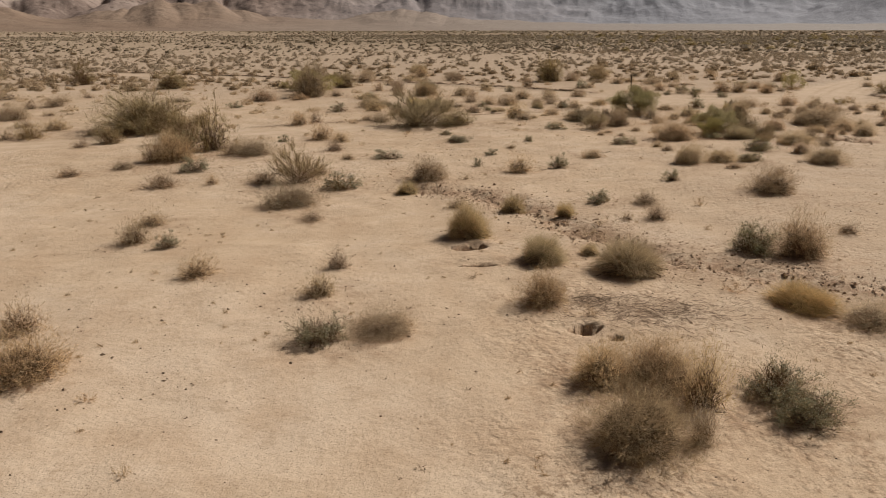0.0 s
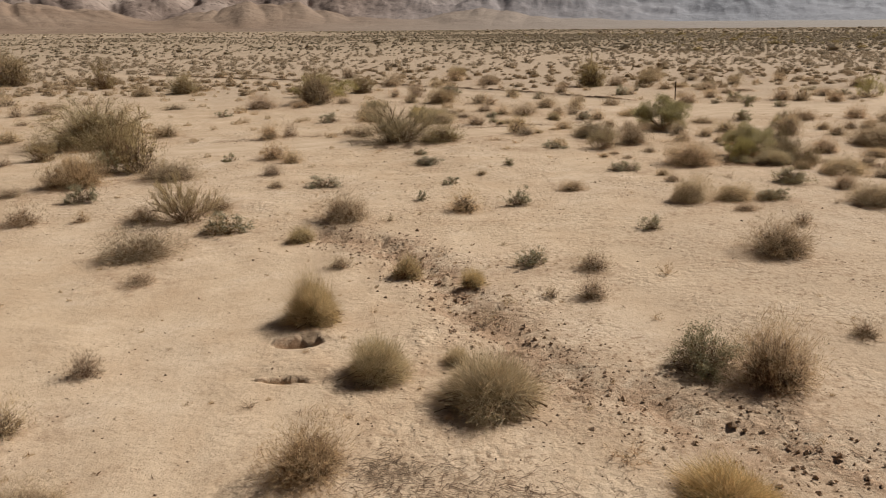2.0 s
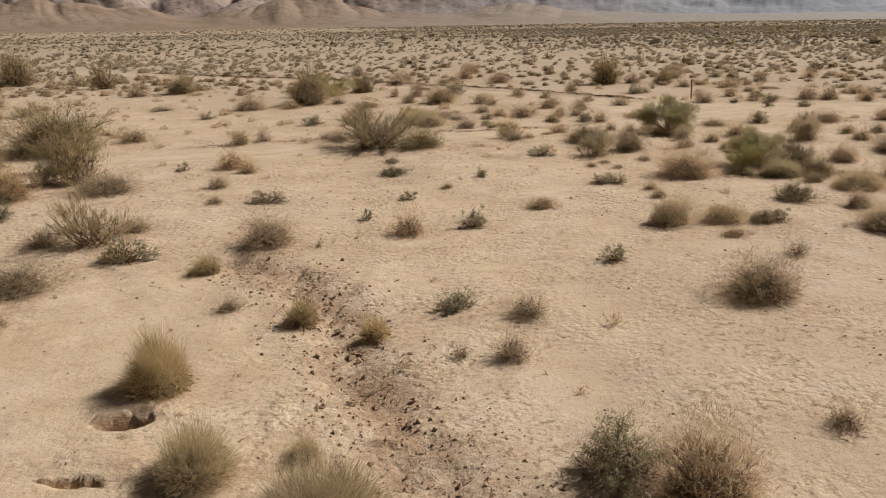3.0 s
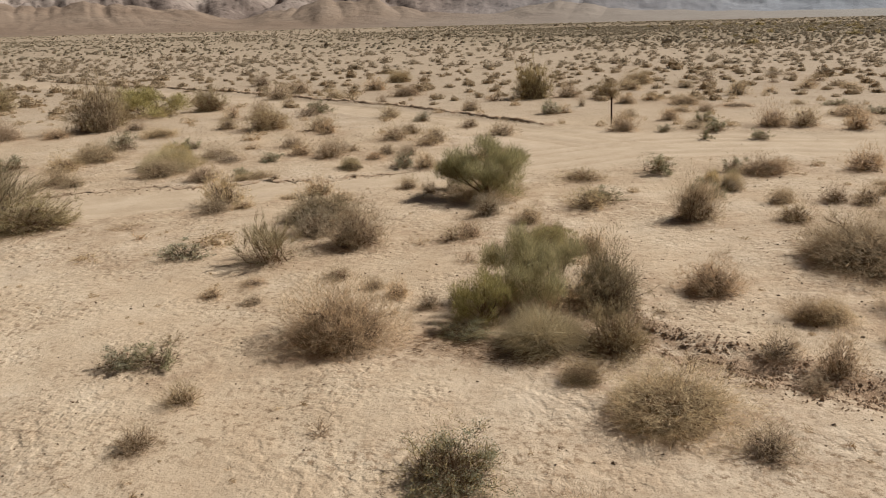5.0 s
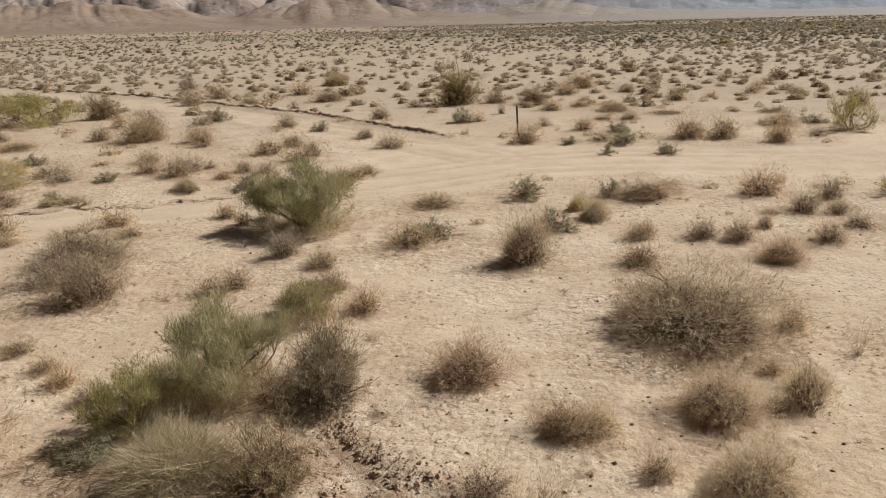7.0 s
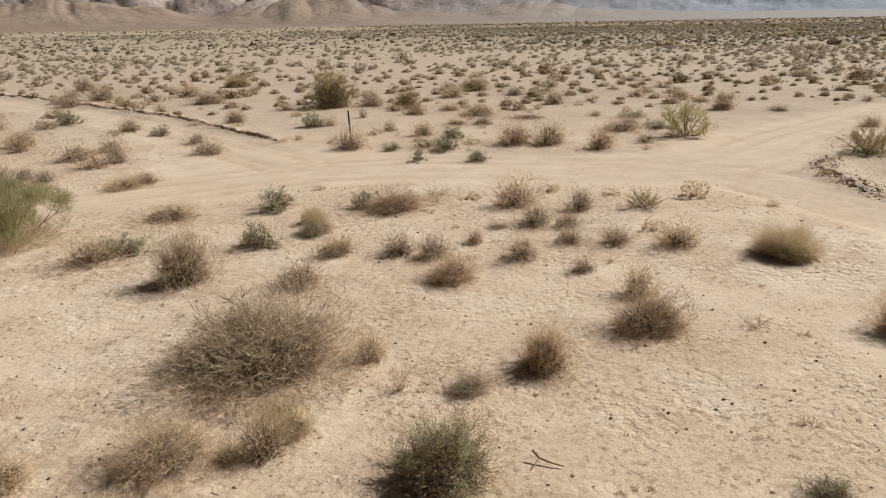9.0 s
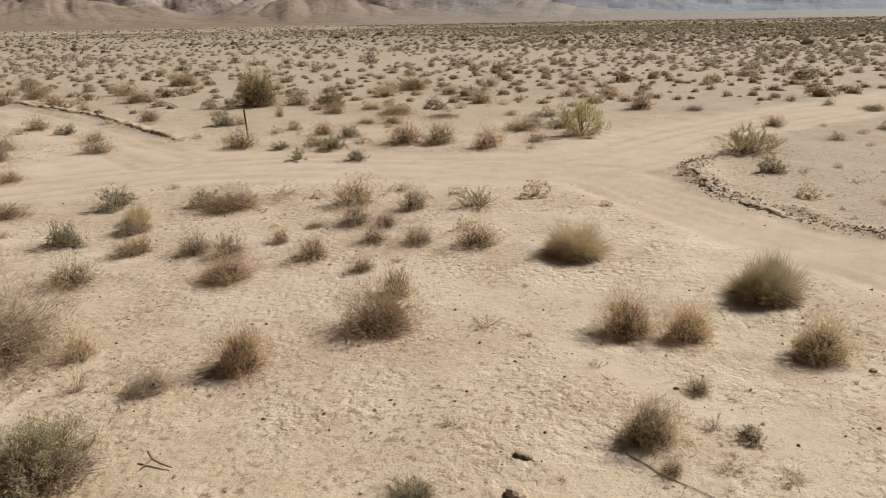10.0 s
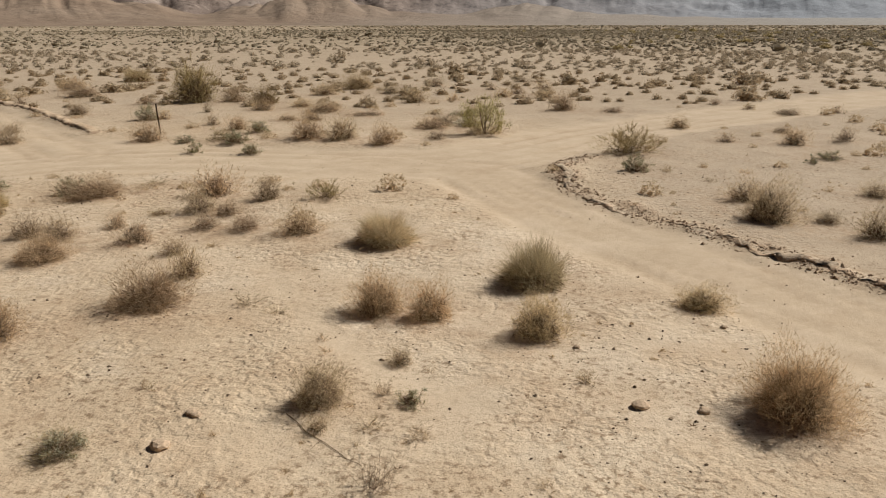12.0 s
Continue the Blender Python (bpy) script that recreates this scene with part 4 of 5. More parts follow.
shrub("salt", 28.95, 67.74, 1.74, 0.55, 1)
shrub("salt", 28.05, 72.80, 1.91, 0.42, 1)
shrub("broom", 30.05, 65.57, 2.00, 1.77, 1)
shrub("thorn", 19.49, 69.80, 1.40, 0.49, 1)
shrub("thorn", 18.75, 74.08, 2.28, 0.72, 2)
shrub("thorn", 16.61, 76.05, 1.59, 0.53, 1)
shrub("thorn", 14.77, 73.76, 1.52, 0.76, 1)
shrub("thorn", 18.02, 69.77, 1.40, 0.36, 1)
shrub("thorn", 15.41, 84.13, 2.29, 0.90, 1)
shrub("thorn", 16.32, 90.27, 3.02, 1.26, 2)
shrub("thorn", 20.11, 86.58, 1.92, 0.63, 1)
shrub("thorn", 22.70, 92.75, 1.85, 1.04, 0)
shrub("thorn", 23.31, 80.83, 1.97, 1.07, 1)
shrub("thorn", 25.85, 82.03, 1.13, 0.55, 0)
shrub("thorn", 32.02, 92.65, 1.89, 0.68, 0)
shrub("thorn", 29.25, 85.13, 1.68, 0.73, 0)
shrub("thorn", 32.46, 85.09, 1.94, 0.54, 1)
shrub("thorn", 29.77, 99.19, 2.05, 0.59, 0)
shrub("tussock", -7.33, 95.23, 2.86, 1.47, 1)
shrub("thorn", 21.95, 72.89, 2.24, 0.27, 2)
shrub("thorn", 25.94, 73.65, 1.16, 0.39, 0)
shrub("thorn", 20.02, 36.45, 0.62, 0.25, 1)
shrub("thorn", 20.61, 37.22, 0.70, 0.40, 2)
shrub("sparse", 21.82, 38.76, 0.46, 0.68, 1)
shrub("thorn", 22.94, 38.89, 0.79, 0.31, 2)
shrub("thorn", 24.08, 39.82, 1.09, 0.75, 2)
shrub("thorn", 25.99, 41.65, 1.48, 0.81, 2)
shrub("thorn", 25.92, 43.39, 0.90, 0.66, 1)
shrub("salt", 22.94, 36.51, 1.50, 0.81, 3)
shrub("thorn", 16.88, 35.40, 0.87, 0.43, 2)
shrub("thorn", 25.68, 46.92, 0.92, 0.50, 1)
shrub("thorn", 24.49, 47.03, 0.92, 0.46, 1)
shrub("thorn", 24.80, 44.78, 0.68, 0.38, 1)
shrub("thorn", 27.20, 46.97, 1.24, 0.71, 1)
shrub("wand", 26.67, 50.74, 1.10, 0.49, 1)
shrub("thorn", 21.83, 44.02, 1.28, 0.59, 2)
shrub("sparse", 25.50, 45.53, 0.43, 0.23, 0)
shrub("tussock", 17.40, 47.45, 0.87, 0.67, 1)
shrub("sparse", 16.71, 41.08, 0.46, 0.14, 1)
shrub("sparse", 16.12, 39.79, 0.54, 0.11, 1)
shrub("thorn", 30.58, 42.19, 1.15, 0.77, 2)
shrub("thorn", 31.62, 42.12, 0.95, 0.72, 2)
shrub("tussock", 33.50, 44.29, 1.36, 0.90, 2)
shrub("thorn", 33.72, 41.63, 1.01, 0.77, 2)
shrub("tussock", 29.68, 46.39, 1.54, 0.76, 2)
shrub("thorn", 30.62, 38.56, 0.81, 0.61, 2)
shrub("thorn", 31.49, 40.10, 0.51, 0.29, 1)
shrub("sparse", 31.54, 38.98, 0.47, 0.23, 1)
shrub("salt", 31.94, 38.75, 0.47, 0.23, 1)
shrub("thorn", 30.83, 37.86, 0.39, 0.22, 1)
shrub("sparse", 31.57, 38.00, 0.48, 0.20, 1)
shrub("sparse", 32.25, 37.86, 0.48, 0.27, 1)
shrub("sparse", 29.96, 40.68, 0.34, 0.17, 0)
shrub("sparse", 30.17, 40.21, 0.33, 0.14, 0)
shrub("sparse", 32.04, 39.95, 0.37, 0.10, 1)
shrub("sparse", 27.80, 38.52, 0.16, 0.19, 0)
shrub("sparse", 27.97, 42.02, 0.63, 0.32, 1)
shrub("sparse", 28.73, 41.70, 0.82, 0.08, 1)
shrub("wand", 36.78, 61.31, 2.27, 0.96, 2)
shrub("salt", 36.72, 56.99, 1.34, 0.63, 1)
shrub("thorn", 33.86, 76.53, 2.02, 1.15, 1)
shrub("salt", 27.64, 36.76, 0.80, 0.34, 2)
shrub("thorn", 36.85, 43.42, 1.05, 0.44, 2)
shrub("thorn", 37.45, 39.31, 1.42, 0.88, 3)
shrub("sparse", 34.56, 39.87, 0.45, 0.21, 1)
shrub("sparse", 27.92, 38.50, 0.24, 0.18, 0)
shrub("sparse", 32.00, 36.69, 0.70, 0.53, 2)
shrub("sparse", 34.03, 36.91, 0.35, 0.16, 1)
shrub("thorn", 39.88, 50.59, 1.64, 1.15, 2)
shrub("thorn", 39.75, 52.97, 1.24, 0.74, 1)
shrub("thorn", 41.46, 50.62, 0.89, 0.35, 1)
shrub("thorn", 42.32, 49.35, 1.19, 0.86, 1)
shrub("thorn", 44.03, 54.18, 1.05, 0.54, 1)
shrub("salt", 43.81, 59.78, 0.75, 0.34, 0)
shrub("salt", 44.82, 60.95, 1.17, 0.37, 1)
shrub("thorn", 44.41, 64.63, 1.29, 0.78, 1)
shrub("thorn", 47.02, 65.93, 1.06, 0.89, 0)
shrub("thorn", 44.91, 68.40, 1.27, 0.39, 1)
shrub("thorn", 41.53, 65.06, 1.00, 0.50, 0)
shrub("sparse", 37.84, 57.00, 0.66, 0.36, 0)
shrub("thorn", 40.01, 69.94, 1.28, 0.62, 1)
shrub("thorn", 36.90, 75.64, 1.62, 0.37, 1)
shrub("thorn", 47.59, 77.37, 1.94, 0.46, 1)
shrub("thorn", 45.81, 79.84, 1.01, 0.53, 0)
shrub("thorn", 44.01, 81.63, 1.04, 0.44, 0)
shrub("thorn", 50.40, 77.52, 1.19, 0.53, 0)
shrub("thorn", 30.13, 87.56, 1.59, 0.76, 0)
shrub("thorn", 31.42, 99.68, 1.65, 0.50, 0)
shrub("thorn", 27.85, 90.13, 1.43, 0.44, 0)
shrub("thorn", 27.53, 68.04, 1.38, 0.71, 1)
shrub("olive", -22.56, 37.46, 4.92, 1.95, 3)
shrub("olive", -16.27, 30.06, 2.07, 1.90, 1)
shrub("thorn", -17.03, 26.91, 2.06, 1.29, 2)
shrub("salt", -17.48, 29.56, 1.57, 0.99, 1)
shrub("thorn", -13.79, 28.33, 2.02, 0.77, 2)
shrub("olive", -22.73, 32.92, 1.54, 1.00, 1)
shrub("olive", -57.14, 79.04, 4.50, 3.17, 2)
shrub("olive", -43.91, 74.91, 2.67, 2.57, 1)
shrub("olive", -32.01, 68.78, 3.18, 1.77, 2)
shrub("thorn", -34.61, 65.68, 2.28, 1.07, 1)
shrub("olive", -16.23, 59.29, 3.24, 2.56, 2)
shrub("thorn", -19.50, 55.47, 2.67, 1.10, 2)
shrub("thorn", -16.66, 56.34, 1.79, 0.55, 1)
shrub("salt", -12.19, 48.01, 1.68, 0.60, 1)
shrub("thorn", -8.69, 41.70, 1.60, 0.63, 1)
shrub("thorn", -12.83, 41.24, 0.98, 0.92, 0)
shrub("thorn", -13.73, 40.16, 1.44, 0.87, 1)
shrub("thorn", -11.35, 33.72, 1.47, 0.84, 1)
shrub("thorn", -10.15, 32.70, 1.03, 0.59, 1)
shrub("thorn", -10.05, 29.52, 1.06, 0.52, 1)
shrub("thorn", -9.12, 27.25, 0.87, 0.30, 1)
shrub("salt", -13.24, 33.06, 0.81, 0.39, 0)
shrub("sparse", -8.81, 31.47, 0.54, 0.23, 0)
shrub("thorn", -20.34, 41.02, 2.09, 0.72, 1)
shrub("thorn", -23.17, 42.90, 0.94, 0.49, 0)
shrub("sparse", -30.97, 45.47, 1.49, 0.40, 0)
shrub("thorn", -35.65, 58.58, 1.32, 0.54, 0)
shrub("thorn", -35.91, 54.57, 1.51, 0.62, 0)
shrub("thorn", -29.66, 51.33, 0.92, 0.31, 0)
shrub("thorn", -26.41, 55.13, 2.33, 0.45, 1)
shrub("salt", -20.68, 50.54, 1.46, 0.51, 0)
shrub("thorn", -9.72, 50.36, 2.31, 0.67, 2)
shrub("thorn", -5.67, 50.50, 1.53, 0.70, 1)
shrub("thorn", -13.23, 78.73, 2.43, 1.23, 1)
shrub("thorn", 0.45, 43.22, 1.61, 1.05, 1)
shrub("thorn", 9.01, 39.89, 0.91, 0.43, 0)
shrub("thorn", 12.53, 44.17, 1.53, 0.63, 1)
shrub("salt", 5.19, 31.73, 1.06, 0.41, 1)
shrub("sparse", 8.41, 24.78, 0.76, 0.21, 1)
shrub("thorn", 17.83, 61.63, 1.45, 0.49, 0)
shrub("thorn", 4.72, 55.64, 1.47, 0.85, 0)
shrub("thorn", 2.52, 57.52, 1.73, 0.87, 1)
shrub("thorn", -1.84, 59.24, 1.34, 0.84, 0)
shrub("thorn", -5.76, 66.22, 1.76, 0.69, 0)
shrub("thorn", 0.92, 52.26, 1.57, 0.79, 1)
shrub("thorn", 8.13, 52.48, 1.59, 0.52, 1)
shrub("sparse", -4.11, 10.47, 0.37, 0.22, 1)
shrub("thorn", 9.56, 42.74, 1.07, 0.69, 1)
shrub("sparse", 20.19, 49.72, 0.52, 0.23, 0)
shrub("thorn", 22.47, 48.20, 0.80, 0.20, 1)
shrub("thorn", 22.00, 46.78, 0.60, 0.42, 1)
shrub("sparse", 12.42, 38.45, 0.70, 0.23, 1)
shrub("sparse", 13.25, 38.03, 0.55, 0.17, 1)
shrub("sparse", -0.89, 39.75, 1.32, 0.24, 1)
shrub("sparse", -0.02, 36.92, 1.01, 0.22, 1)
shrub("thorn", -3.40, 39.98, 0.81, 0.34, 1)
shrub("sparse", 39.13, 55.68, 0.64, 0.22, 0)
shrub("sparse", 42.72, 54.64, 0.63, 0.21, 0)
shrub("sparse", 40.75, 57.46, 0.68, 0.19, 0)
shrub("olive", -18.59, 32.48, 2.54, 1.41, 2)
shrub("thorn", -14.81, 28.66, 1.47, 0.83, 1)
shrub("thorn", -9.93, 23.56, 0.97, 0.50, 1)
shrub("thorn", -17.88, 26.64, 1.48, 1.00, 1)
shrub("sparse", 12.20, 35.65, 1.75, 1.00, 3)
shrub("olive", 12.96, 36.43, 1.17, 1.08, 2)
shrub("broom", 10.65, 34.61, 1.10, 1.06, 2)
shrub("tussock", -5.42, 49.39, 2.72, 0.86, 2)
shrub("thorn", -4.60, 47.41, 2.11, 0.75, 2)
shrub("olive", 4.65, 41.40, 2.59, 0.68, 3)
shrub("thorn", 3.17, 44.86, 1.47, 0.61, 1)
shrub("thorn", -4.36, 51.56, 1.81, 0.62, 1)
shrub("thorn", -5.94, 60.61, 2.57, 1.25, 2)
shrub("thorn", -33.37, 42.69, 2.42, 0.97, 2)
shrub("olive", -27.85, 34.53, 1.82, 0.82, 1)
shrub("thorn", -28.00, 37.73, 1.74, 0.69, 1)
shrub("thorn", -24.58, 35.67, 1.45, 0.60, 1)
shrub("thorn", -23.37, 31.01, 0.98, 0.50, 0)
shrub("thorn", -41.91, 57.13, 2.00, 0.92, 0)
shrub("thorn", -36.16, 50.03, 1.31, 0.83, 0)
shrub("thorn", -35.04, 51.48, 2.03, 0.74, 1)
shrub("thorn", -32.04, 44.76, 1.13, 0.45, 0)
shrub("thorn", -28.90, 33.93, 1.25, 0.65, 0)
shrub("thorn", -30.37, 38.59, 1.21, 0.60, 0)
shrub("thorn", -10.39, 51.35, 1.32, 0.70, 1)
shrub("salt", -10.33, 53.22, 1.82, 0.86, 1)
shrub("thorn", -2.05, 54.94, 1.40, 0.59, 1)
shrub("thorn", 5.83, 50.43, 1.13, 0.65, 1)
shrub("thorn", -10.57, 65.18, 1.34, 0.91, 0)
shrub("thorn", -9.58, 48.01, 1.61, 0.77, 1)
shrub("thorn", -7.02, 45.23, 1.08, 0.57, 1)
shrub("tussock", -0.74, 46.88, 0.67, 0.38, 0)
shrub("thorn", 0.58, 46.97, 0.55, 0.37, 0)
shrub("sparse", 0.31, 38.78, 0.50, 0.35, 0)
shrub("thorn", 6.13, 46.29, 0.88, 0.47, 1)
shrub("thorn", 4.45, 43.80, 0.91, 0.35, 1)
shrub("thorn", 11.01, 39.73, 0.65, 0.43, 1)
shrub("sparse", 20.00, 52.05, 1.14, 0.36, 1)


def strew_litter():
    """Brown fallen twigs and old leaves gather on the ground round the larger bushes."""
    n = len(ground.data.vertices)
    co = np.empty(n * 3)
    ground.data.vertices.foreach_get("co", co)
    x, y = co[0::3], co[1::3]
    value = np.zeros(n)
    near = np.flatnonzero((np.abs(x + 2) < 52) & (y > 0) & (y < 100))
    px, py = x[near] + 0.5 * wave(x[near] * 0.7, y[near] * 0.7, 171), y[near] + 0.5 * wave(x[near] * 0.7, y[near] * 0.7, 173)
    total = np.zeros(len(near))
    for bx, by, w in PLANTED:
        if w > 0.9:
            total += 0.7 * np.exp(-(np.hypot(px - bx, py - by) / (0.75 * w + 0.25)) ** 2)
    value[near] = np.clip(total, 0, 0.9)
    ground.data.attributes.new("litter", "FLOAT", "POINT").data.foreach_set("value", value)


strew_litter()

# ---------- scrub of the open plain ----------


def tuft_shape(blades, sides=7, core=0.45):
    """A low rounded mound of short sprigs round a twiggy core, unit radius and height, as loose triangles."""
    lumps = some_lumps(7)
    d = some_dirs(blades, 0.0)
    mid = d * (dome(d, lumps, 0.62, 0.36) * (1 - 0.4 * rng.random(blades) ** 2))[:, None]
    way = unit(d * 0.8 + rng.normal(size=(blades, 3)) * 0.6)
    half = rng.uniform(0.7, 1.5, (blades, 1)) * min(1.25 / math.sqrt(blades), 0.2)
    root, tip = mid - way * half, mid + way * half
    tip[:, 2], root[:, 2] = np.abs(tip[:, 2]), np.abs(root[:, 2])
    soup = hairs(root, tip, rng.uniform(0.8, 1.6, blades) * min(1.05 / math.sqrt(blades), 0.27))[0]
    # the core: rings and a crown
    rings = []
    for up in (0.0, 0.45, 0.8) if sides > 5 else (0.0, 0.6):
        t = np.arange(sides) * 2 * math.pi / sides + up
        ring = np.stack([np.cos(t) * math.sqrt(1 - up * up), np.sin(t) * math.sqrt(1 - up * up), np.full(sides, up)], 1)
        rings.append(ring * (dome(unit(ring), lumps, core, core * 0.6) * rng.uniform(0.85, 1.1, sides))[:, None])
    tris = []
    for lower, upper in zip(rings, rings[1:]):
        for i in range(sides):
            j = (i + 1) % sides
            tris += [lower[i], lower[j], upper[j], lower[i], upper[j], upper[i]]
    for i in range(sides):
        tris += [rings[-1][i], rings[-1][(i + 1) % sides], np.array([0, 0, core * 1.25])]
    return np.concatenate([soup, np.array(tris)])


def sprig_shape(blades):
    """A few loose withered blades."""
    d = some_dirs(blades, 0.0)
    root = d * rng.uniform(0.1, 0.5, (blades, 1))
    tip = root + unit(d + rng.normal(size=(blades, 3)) * 0.6) * rng.uniform(0.3, 0.8, (blades, 1))
    tip[:, 2] = np.abs(tip[:, 2])
    return hairs(root, tip, rng.uniform(0.12, 0.3, blades))[0]


def scatter(name, label, category, shapes, xs, ys, wide, tall, material, z=None):
    """Many small clumps joined into one mesh."""
    verts = []
    for i in range(len(xs)):
        v = shapes[rng.integers(0, len(shapes))]
        a = rng.uniform(0, 6.28)
        c, s = math.cos(a), math.sin(a)
        base = 0.0 if z is None else z[i]
        verts.append(np.stack([xs[i] + (v[:, 0] * c - v[:, 1] * s) * wide[i], ys[i] + (v[:, 0] * s + v[:, 1] * c) * wide[i], base - 0.01 + v[:, 2] * tall[i]], 1))
    verts = np.concatenate(verts)
    me = part_mesh(name, [(verts, np.arange(len(verts)).reshape(-1, 3))], material)
    return tagged(new(name, me), label, category, kind="stuff")


def open_places(n, near, far, density, gap=1.9):
    """Random places on the plain, by a density that depends on the place; tracks stay free."""
    r = np.sqrt(rng.uniform(near**2, far**2, n))
    a = np.radians(rng.uniform(-44, 58, n))
    x, y = 10 - np.sin(a) * r, 14 + np.cos(a) * r
    keep = (rng.random(n) < density(x, y)) & (track_mask(x, y) < 0.2)
    x, y = x[keep], y[keep]
    cell = np.round(x / gap) * 100003 + np.round(y / gap)
    first = np.unique(cell, return_index=True)[1]
    x, y = x[first], y[first]
    planted = np.array(PLANTED)
    free = np.array([np.min(np.hypot(planted[:, 0] - px, planted[:, 1] - py) - planted[:, 2] * 0.5) > 0.6 for px, py in zip(x, y)])
    return x[free], y[free]


def plain_density(x, y):
    d = ramp(fbm(x / 38, y / 38, 101, 3), -0.75, 0.6) * (0.55 + 0.45 * ramp(fbm(x / 9, y / 9, 107, 2), -0.5, 0.4))
    bare = ramp(fbm(x / 120, y / 45, 113, 2), 0.25, 0.8)
    west = ramp(-x - 0.35 * y, -12, 8) * ramp(-y, -150, -90)
    return np.clip((0.22 + 0.85 * d) * (1 - 0.35 * bare) * (0.65 + 1.3 * ramp(x + 0.3 * y, 20, 120)) + 0.35 * west, 0, 1)


def outside_plan(x, y):
    edge = 72 + 0.22 * np.clip(x, -30, 60)
    return plain_density(x, y) * ((y > edge) | (x < -30 - 0.25 * y) | (x > 58 + 0.5 * (y - 40)))


def between_bushes(x, y):
    return (0.6 + 0.4 * ramp(-x, 8, 14)) * plain_density(x, y) * (y > 36 + 0.35 * np.clip(x, -24, 40)) * (y < 80)


shapes_mid = [tuft_shape(170) for _ in range(12)]
shapes_fine = [tuft_shape(330, 6, 0.2) for _ in range(10)]
shapes_far = [tuft_shape(12, 4, 0.55) for _ in range(12)]
shapes_mid_far = [tuft_shape(70, 6, 0.34) for _ in range(14)]
x, y = open_places(11500, 30, 175, outside_plan)
w = rng.lognormal(-0.55, 0.36, len(x))
beyond = np.hypot(x - 12, y - 20) > 95
for part_of, shapes, label in ((~beyond, shapes_mid, "scattered low dry brown scrub on the plain"), (beyond, shapes_mid_far, "scattered low dry scrub farther out on the plain")):
    px, py, pw = x[part_of], y[part_of], w[part_of]
    scatter("desert_scrub", label, "scrub", shapes, px, py, pw, pw * rng.uniform(0.6, 0.95, len(px)), SCRUB, relief(px, py))
x, y = open_places(2200, 16, 90, between_bushes)
w = rng.lognormal(-1.0, 0.4, len(x))
scatter("small_scrub", "small dry scrub between the larger bushes", "scrub", shapes_fine, x, y, w, w * rng.uniform(0.6, 0.95, len(x)), THORN, relief(x, y))
x, y = open_places(32000, 175, 620, plain_density)
w = rng.lognormal(-0.4, 0.4, len(x))
big = rng.random(len(x)) < 0.03 * ramp(x, 0, 100)
scatter("tall_scrub", "larger dark brown bushes far out on the plain", "scrub", shapes_mid, x[big], y[big], w[big] * 2.2, w[big] * 1.7, OLIVE)
x, y, w = x[~big], y[~big], w[~big]
scatter("far_scrub", "far low brown and olive scrub across the plain", "scrub", shapes_far, x, y, w * 1.1, w * rng.uniform(0.7, 1.0, len(x)), SCRUB)
x, y = open_places(9000, 620, 1500, plain_density)
w = rng.lognormal(0.1, 0.4, len(x))
scatter("distant_scrub", "distant olive-brown scrub band below the mountains", "scrub", [tuft_shape(5, 4, 0.6) for _ in range(6)], x, y, w * 1.3, w, SCRUB)

# ---------- small stuff on the ground ----------


def near_places(n, density):
    x, y = rng.uniform(-18, 46, n), rng.uniform(2, 62, n)
    keep = rng.random(n) < density(x, y)
    return x[keep], y[keep]


def stones(name, label, category, x, y, size, material):
    octa = np.array([(1, 0, 0), (0, 1, 0), (-1, 0, 0), (0, -1, 0), (0, 0, 1), (0, 0, -1)], float)
    tris = np.array([(0, 1, 4), (1, 2, 4), (2, 3, 4), (3, 0, 4), (1, 0, 5), (2, 1, 5), (3, 2, 5), (0, 3, 5)])
    n = len(x)
    v = octa[None] * rng.uniform(0.6, 1.3, (n, 6, 1)) + rng.normal(size=(n, 6, 3)) * 0.12
    a = rng.uniform(0, 6.28, n)
    c, s = np.cos(a)[:, None], np.sin(a)[:, None]
    v = np.stack([v[..., 0] * c - v[..., 1] * s, (v[..., 0] * s + v[..., 1] * c) * 0.8, v[..., 2] * 0.65], 2) * size[:, None, None]
    v += np.stack([x, y, relief(x, y) + size * 0.18], 1)[:, None]
    f = (np.arange(n)[:, None, None] * 6 + tris[None]).reshape(-1, 3)
    return tagged(new(name, part_mesh(name, [(v.reshape(-1, 3), f)], material)), label, category, kind="stuff")


def grit_density(x, y):
    d = 0.12 + 0.55 * ramp(fbm(x / 5, y / 5, 121, 3), -0.1, 0.9) + 0.8 * ramp(x, 31, 36) * ramp(-y, -50, -44)
    return np.clip(d * (1 - 0.85 * track_mask(x, y)), 0, 1)


x, y = near_places(70000, grit_density)
stones("gravel", "dark scattered gravel and pebbles on the sand", "gravel", x, y, np.minimum(rng.lognormal(-4.25, 0.5, len(x)), 0.045), GRAVEL)
def beside(line, n, spread):
    """Places strewn along a line of corners."""
    line = np.array(line, float)
    step = np.linalg.norm(np.diff(line, axis=0), axis=1)
    s = rng.uniform(0, step.sum(), n)
    far = np.concatenate([[0], np.cumsum(step)])
    x, y = np.interp(s, far, line[:, 0]), np.interp(s, far, line[:, 1])
    return x + rng.normal(size=n) * spread, y + rng.normal(size=n) * spread


